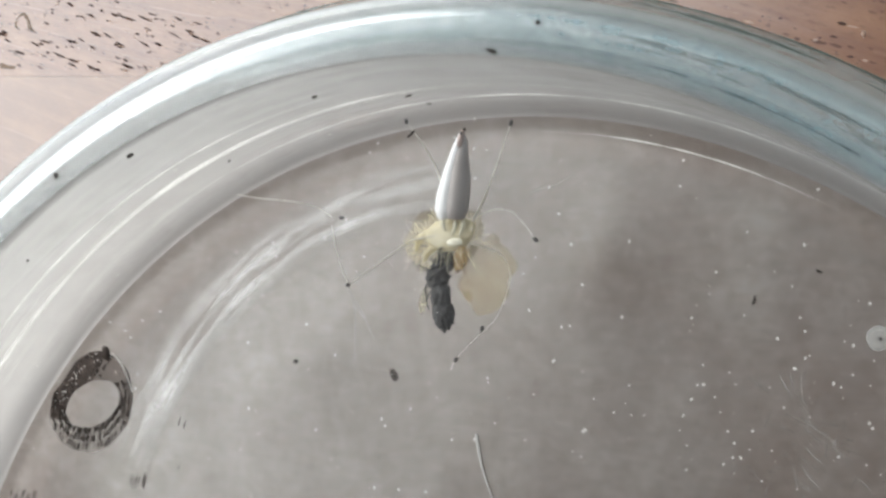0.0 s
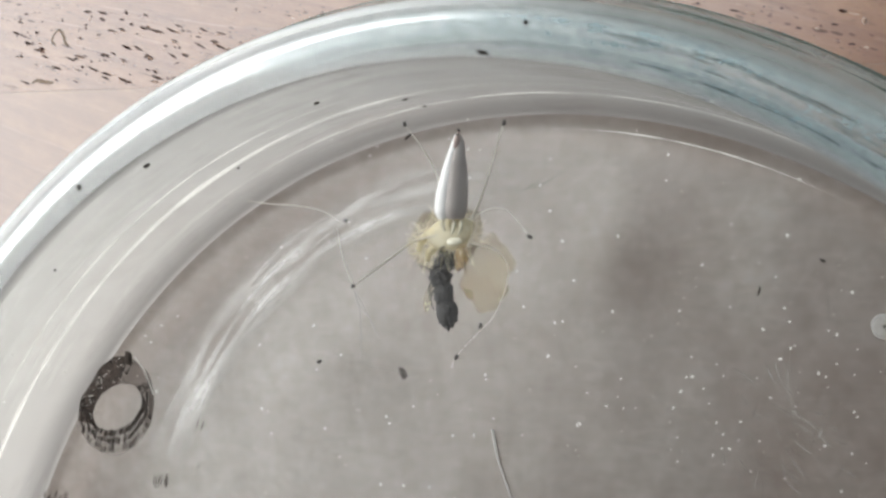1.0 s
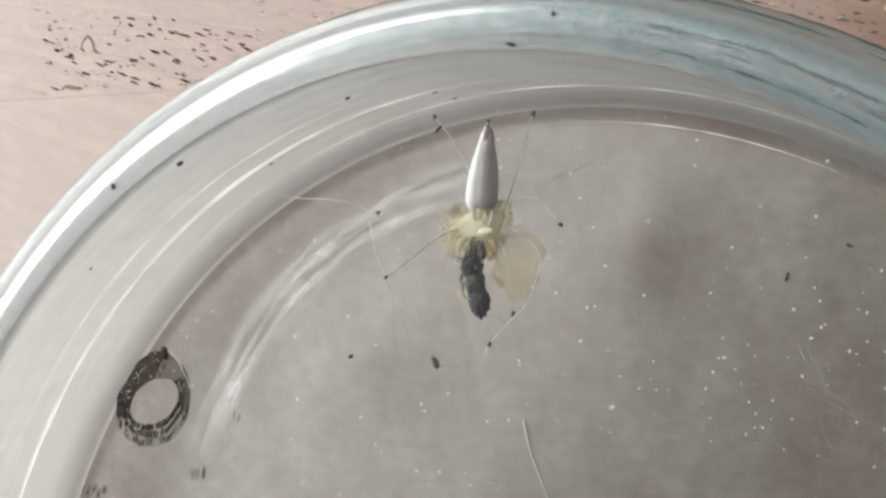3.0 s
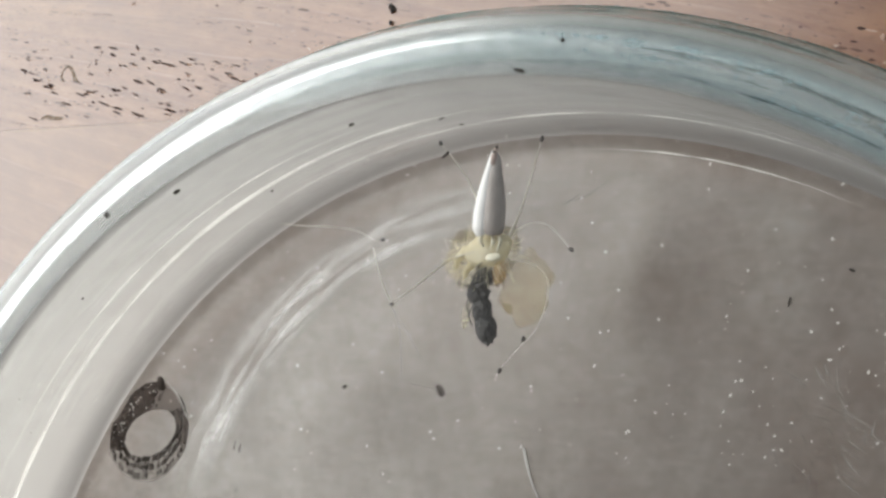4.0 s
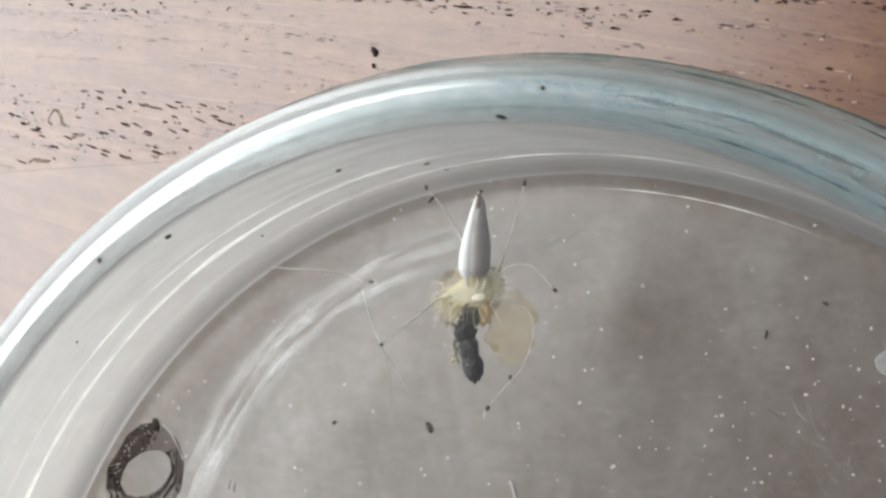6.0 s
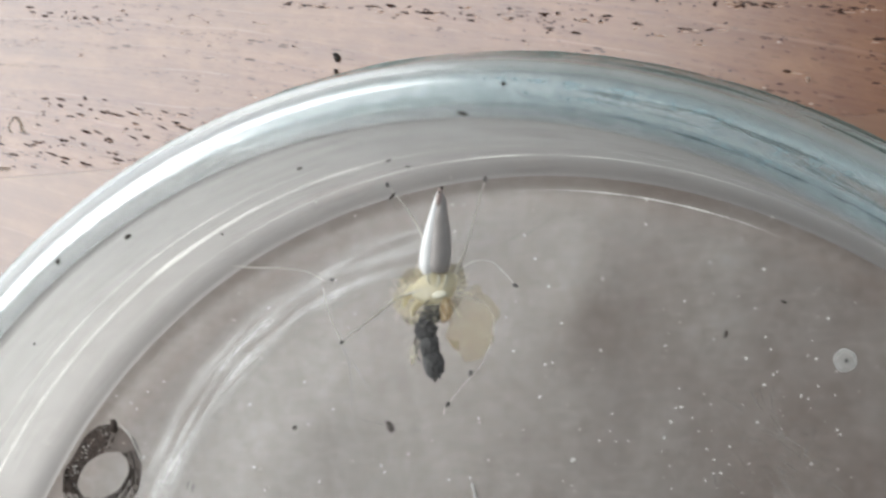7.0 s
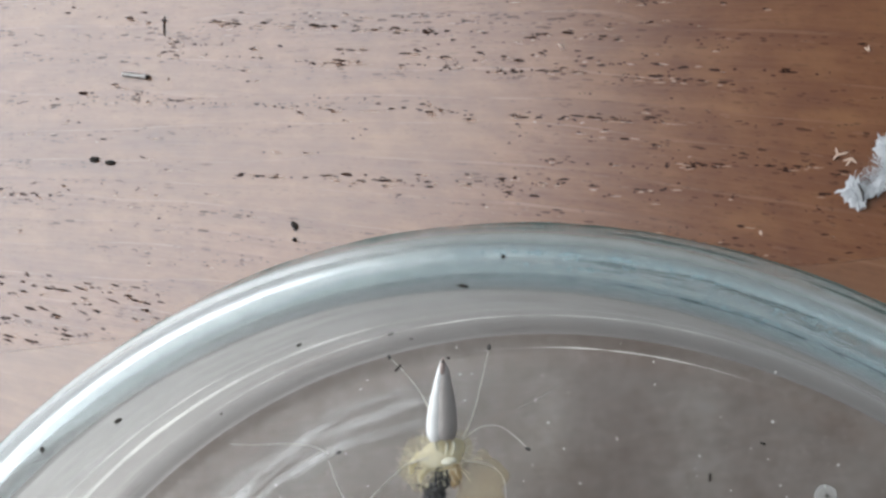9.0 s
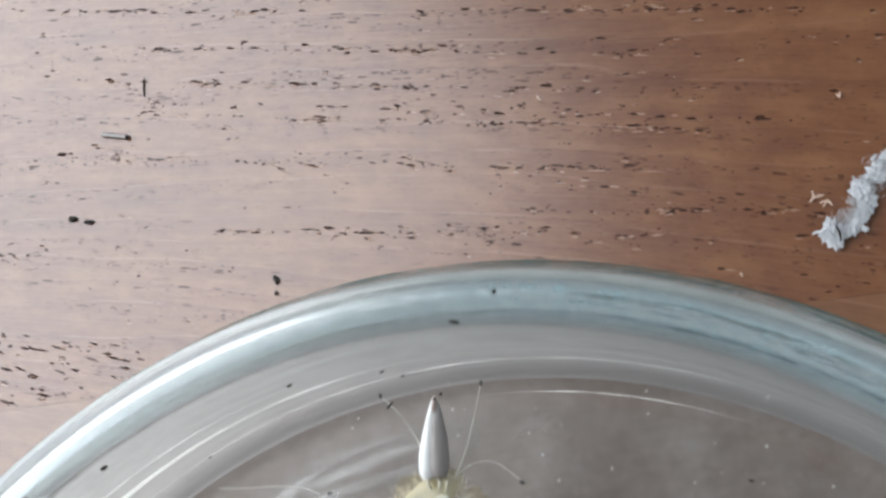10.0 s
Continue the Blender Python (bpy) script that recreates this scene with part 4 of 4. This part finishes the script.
def sector(centre, r0, r1, a0, a1, z, thick, steps=80):
    """A thin flat piece of a ring."""
    bm = bmesh.new()
    rows = []
    for i in range(steps + 1):
        a = radians(a0 + (a1 - a0) * i / steps)
        rows.append([bm.verts.new((centre[0] + r * math.cos(a), centre[1] + r * math.sin(a), h)) for r, h in ((r0, z), (r1, z), (r1, z + thick), (r0, z + thick))])
    for a, b in zip(rows, rows[1:]):
        for i in range(4):
            bm.faces.new((a[i], a[(i + 1) % 4], b[(i + 1) % 4], b[i]))
    bm.faces.new(rows[0])
    bm.faces.new(rows[-1])
    return bm


def rim_dirt():
    """Dark greenish dirt lines along the inside of the rim."""
    rng = random.Random(17)
    bm = bmesh.new()
    for r, many in ((51.55, 16), (50.35, 18), (51.0, 8)):
        z = rim_height(r) + 0.02
        for i in range(many):
            a0 = rng.uniform(44, 74)
            a1 = a0 + rng.uniform(1.0, 7.0)
            rr = r + rng.gauss(0, 0.07)
            pts = [((rr + w) * math.cos(radians(a)), (rr + w) * math.sin(radians(a)), z) for a, w in ((a0, 0), (a0 * 0.6 + a1 * 0.4, rng.uniform(-0.05, 0.05)), (a1, 0))]
            tube(pts, [0.015, rng.uniform(0.03, 0.07), rng.uniform(0.01, 0.05), 0.015], 5, 6, 0.8, bm)
    dirt = thing("rim_dirt", "teal film and dark dirt streaks along the rim", "dirt")
    tagged(part("dirt_streaks", bm, DIRT, dirt, "dark teal dirt streaks"), kind="stuff")
    film = bmesh.new()
    rows = []
    for i in range(101):
        a = radians(15 + 89 * i / 100)
        line = [(49.55 + 0.21 * j, up) for j in range(17) for up in (0.015,)]
        rows.append([film.verts.new((r * math.cos(a), r * math.sin(a), rim_height(r) + up)) for r, up in line])
    for a, b in zip(rows, rows[1:]):
        for j in range(16):
            film.faces.new((a[j], a[j + 1], b[j + 1], b[j]))
    bmesh.ops.solidify(film, geom=film.faces[:], thickness=0.01)
    part("teal_film", film, TEAL_FILM, dirt, "pale teal film")


def arc_streaks():
    tagged(part("streak_marks", sector((-1.9, 12.6), 29.2, 33.6, 84, 172, 2.504, 0.02), PALE_ARC), "whitish curved streaks on the dish bottom", "scuff marks")


dust()
rim_dirt()
arc_streaks()
scratches()
silk()


# ---- bits on the table ----
def table_bits():
    for i, (x, y, a, b, turn) in enumerate(((-34.69, 69.32, 0.5, 0.28, -5), (-33.09, 68.74, 0.5, 0.24, -12), (-15.42, 60.23, 0.26, 0.42, 20), (-15.5, 59.07, 0.18, 0.2, 0))):
        crumb(x, y, 0.12, (a, b, 0.14), turn, i + 70, "on the table")
    stick = thing("metal_stick", "short dull metal wire piece on the table", "wire")
    part("shaft", tube([(-31.4, 76.7, 0.21), (-30.2, 76.33, 0.21), (-29.0, 75.95, 0.21)], [0.20, 0.21, 0.20], 12, 3), METAL, stick)
    part("end_cap", tube([(-29.02, 75.96, 0.22), (-28.85, 75.9, 0.22)], [0.23, 0.21], 12, 2), DARK_CRUMB, stick, "dark end")
    tagged(part("splinter", tube([(-27.1, 81.3, 0.06), (-27.2, 80.4, 0.08), (-27.15, 79.5, 0.06)], [0.05, 0.09, 0.05], 6), DARK_CRUMB), "thin dark splinter on the table", "splinter")
    rng = random.Random(3)
    for i, (x, y, ln) in enumerate(((31.31, 66.15, 0.5), (28.08, 58.77, 0.9), (29.03, 58.36, 0.7), (22.0, 54.0, 0.4), (8.5, 71.2, 0.5))):
        star = bmesh.new()
        for j in range(4 if ln > 0.6 else 2):
            a = rng.uniform(0, math.tau)
            e = Vector((math.cos(a), math.sin(a), 0)) * ln * rng.uniform(0.5, 1)
            tube([(x, y, 0.06), (x + e.x / 2, y + e.y / 2, 0.1), (x + e.x, y + e.y, 0.06)], [0.09, 0.08, 0.03], 5, 2, 0.3, star)
        tagged(part("wood_chip", star, SPLINTER), "tiny pale wood chip on the table", "wood chip", "wood chips on the table")


def table_marks():
    """Faint dried spots where the varnish is worn."""
    for points, size in ((((-50.9, 58.6, 0.01), (-50.3, 59.0, 0.01), (-49.7, 58.5, 0.01), (-49.4, 57.8, 0.01), (-48.9, 57.4, 0.01)), 0.13),
                         (((-50.9, 58.6, 0.01), (-51.1, 58.0, 0.01), (-50.6, 57.6, 0.01)), 0.10),
                         (((-53.4, 54.3, 0.01), (-52.6, 54.5, 0.01), (-51.8, 54.3, 0.01), (-50.6, 54.2, 0.01)), 0.16)):
        bm = tube(points, [size * 0.5, size, size * 1.2, size * 0.5], 8, 5, 0.7)
        for v in bm.verts:
            v.co.z = 0.012 + (v.co.z - 0.01) * 0.12
        tagged(part("varnish_spot", bm, WORN_SPOT), "faint brownish dried spot on the table varnish", "spot", "spots on the varnish")


def lint():
    bundle = thing("lint_tuft", "fluffy greyish white tuft of lint on the table", "lint")
    rng = random.Random(21)
    # Two dense wads, a thin strand between them and a loose tail.
    for i, (x, y, a, b, turn) in enumerate(((28.75, 55.95, 0.45, 0.8, -25), (29.05, 55.35, 0.42, 0.75, 10), (30.4, 55.85, 0.6, 0.35, 35), (31.2, 56.6, 0.5, 0.4, 55),
                                            (31.75, 57.7, 0.5, 0.75, 5), (31.5, 58.55, 0.55, 0.75, 10), (32.8, 59.8, 0.75, 0.5, 30), (33.6, 60.6, 0.6, 0.4, 40))):
        part("wad", lump((x, y, 0.30), (a, b, 0.20), (0, 0, turn), 1.2, 4.2, i + 80, 4), LINT, bundle)
        for j in range(3):
            part("wad", lump((x + rng.gauss(0, 0.38), y + rng.gauss(0, 0.42), rng.uniform(0.12, 0.45)), (rng.uniform(0.12, 0.32), rng.uniform(0.1, 0.22), 0.10),
                             (0, 0, rng.uniform(0, 180)), 1.2, 3.6, i * 9 + j, 3), LINT, bundle)
    part("curl", tube([(28.6, 56.1, 0.4), (28.1, 56.0, 0.35), (27.75, 56.05, 0.2), (27.5, 55.95, 0.08)], [0.16, 0.13, 0.10, 0.03], 8), LINT, bundle)
    fibres = bmesh.new()
    for i in range(380):
        u = rng.random()
        x, y = 28.8 + 4.4 * u + rng.gauss(0, 0.34), 55.6 + 4.6 * u ** 1.3 + rng.gauss(0, 0.42)
        a = rng.uniform(0, math.tau)
        d = Vector((math.cos(a), math.sin(a), 0)) * rng.uniform(0.25, 0.8)
        p = Vector((x, y, rng.uniform(0.05, 0.5)))
        tube([p, p + d * 0.5 + Vector((rng.uniform(-0.3, 0.3), rng.uniform(-0.3, 0.3), 0.15)), p + d - Vector((0, 0, p.z - 0.05))], [0.010, 0.016, 0.008], 4, 3, 0, fibres)
    tagged(part("fuzz", fibres, LINT, bundle, "fine white fibres"), kind="stuff")
    part("dark_thread", tube([(29.2, 56.3, 0.6), (29.42, 55.6, 0.62), (29.38, 54.95, 0.45)], [0.05, 0.08, 0.04], 6), STAIN, bundle, "dark thread")


table_bits()
table_marks()
lint()


# ---- what moves ----
def motions():
    """The spider shifts its prey a little: the ant swings about its middle."""
    pivot = Matrix.Translation((0.0009, 0.0368, 0.0146))
    rows = [(t, pivot @ pose(0, 0, 0, 0, 0, turn) @ pivot.inverted()) for t, turn in ((0, 0), (2.5, 1.0), (5.5, 0), (7.5, 0), (8.2, -6.5), (8.6, -6.5), (10, -5.5))]
    walk(PREY, rows)


motions()
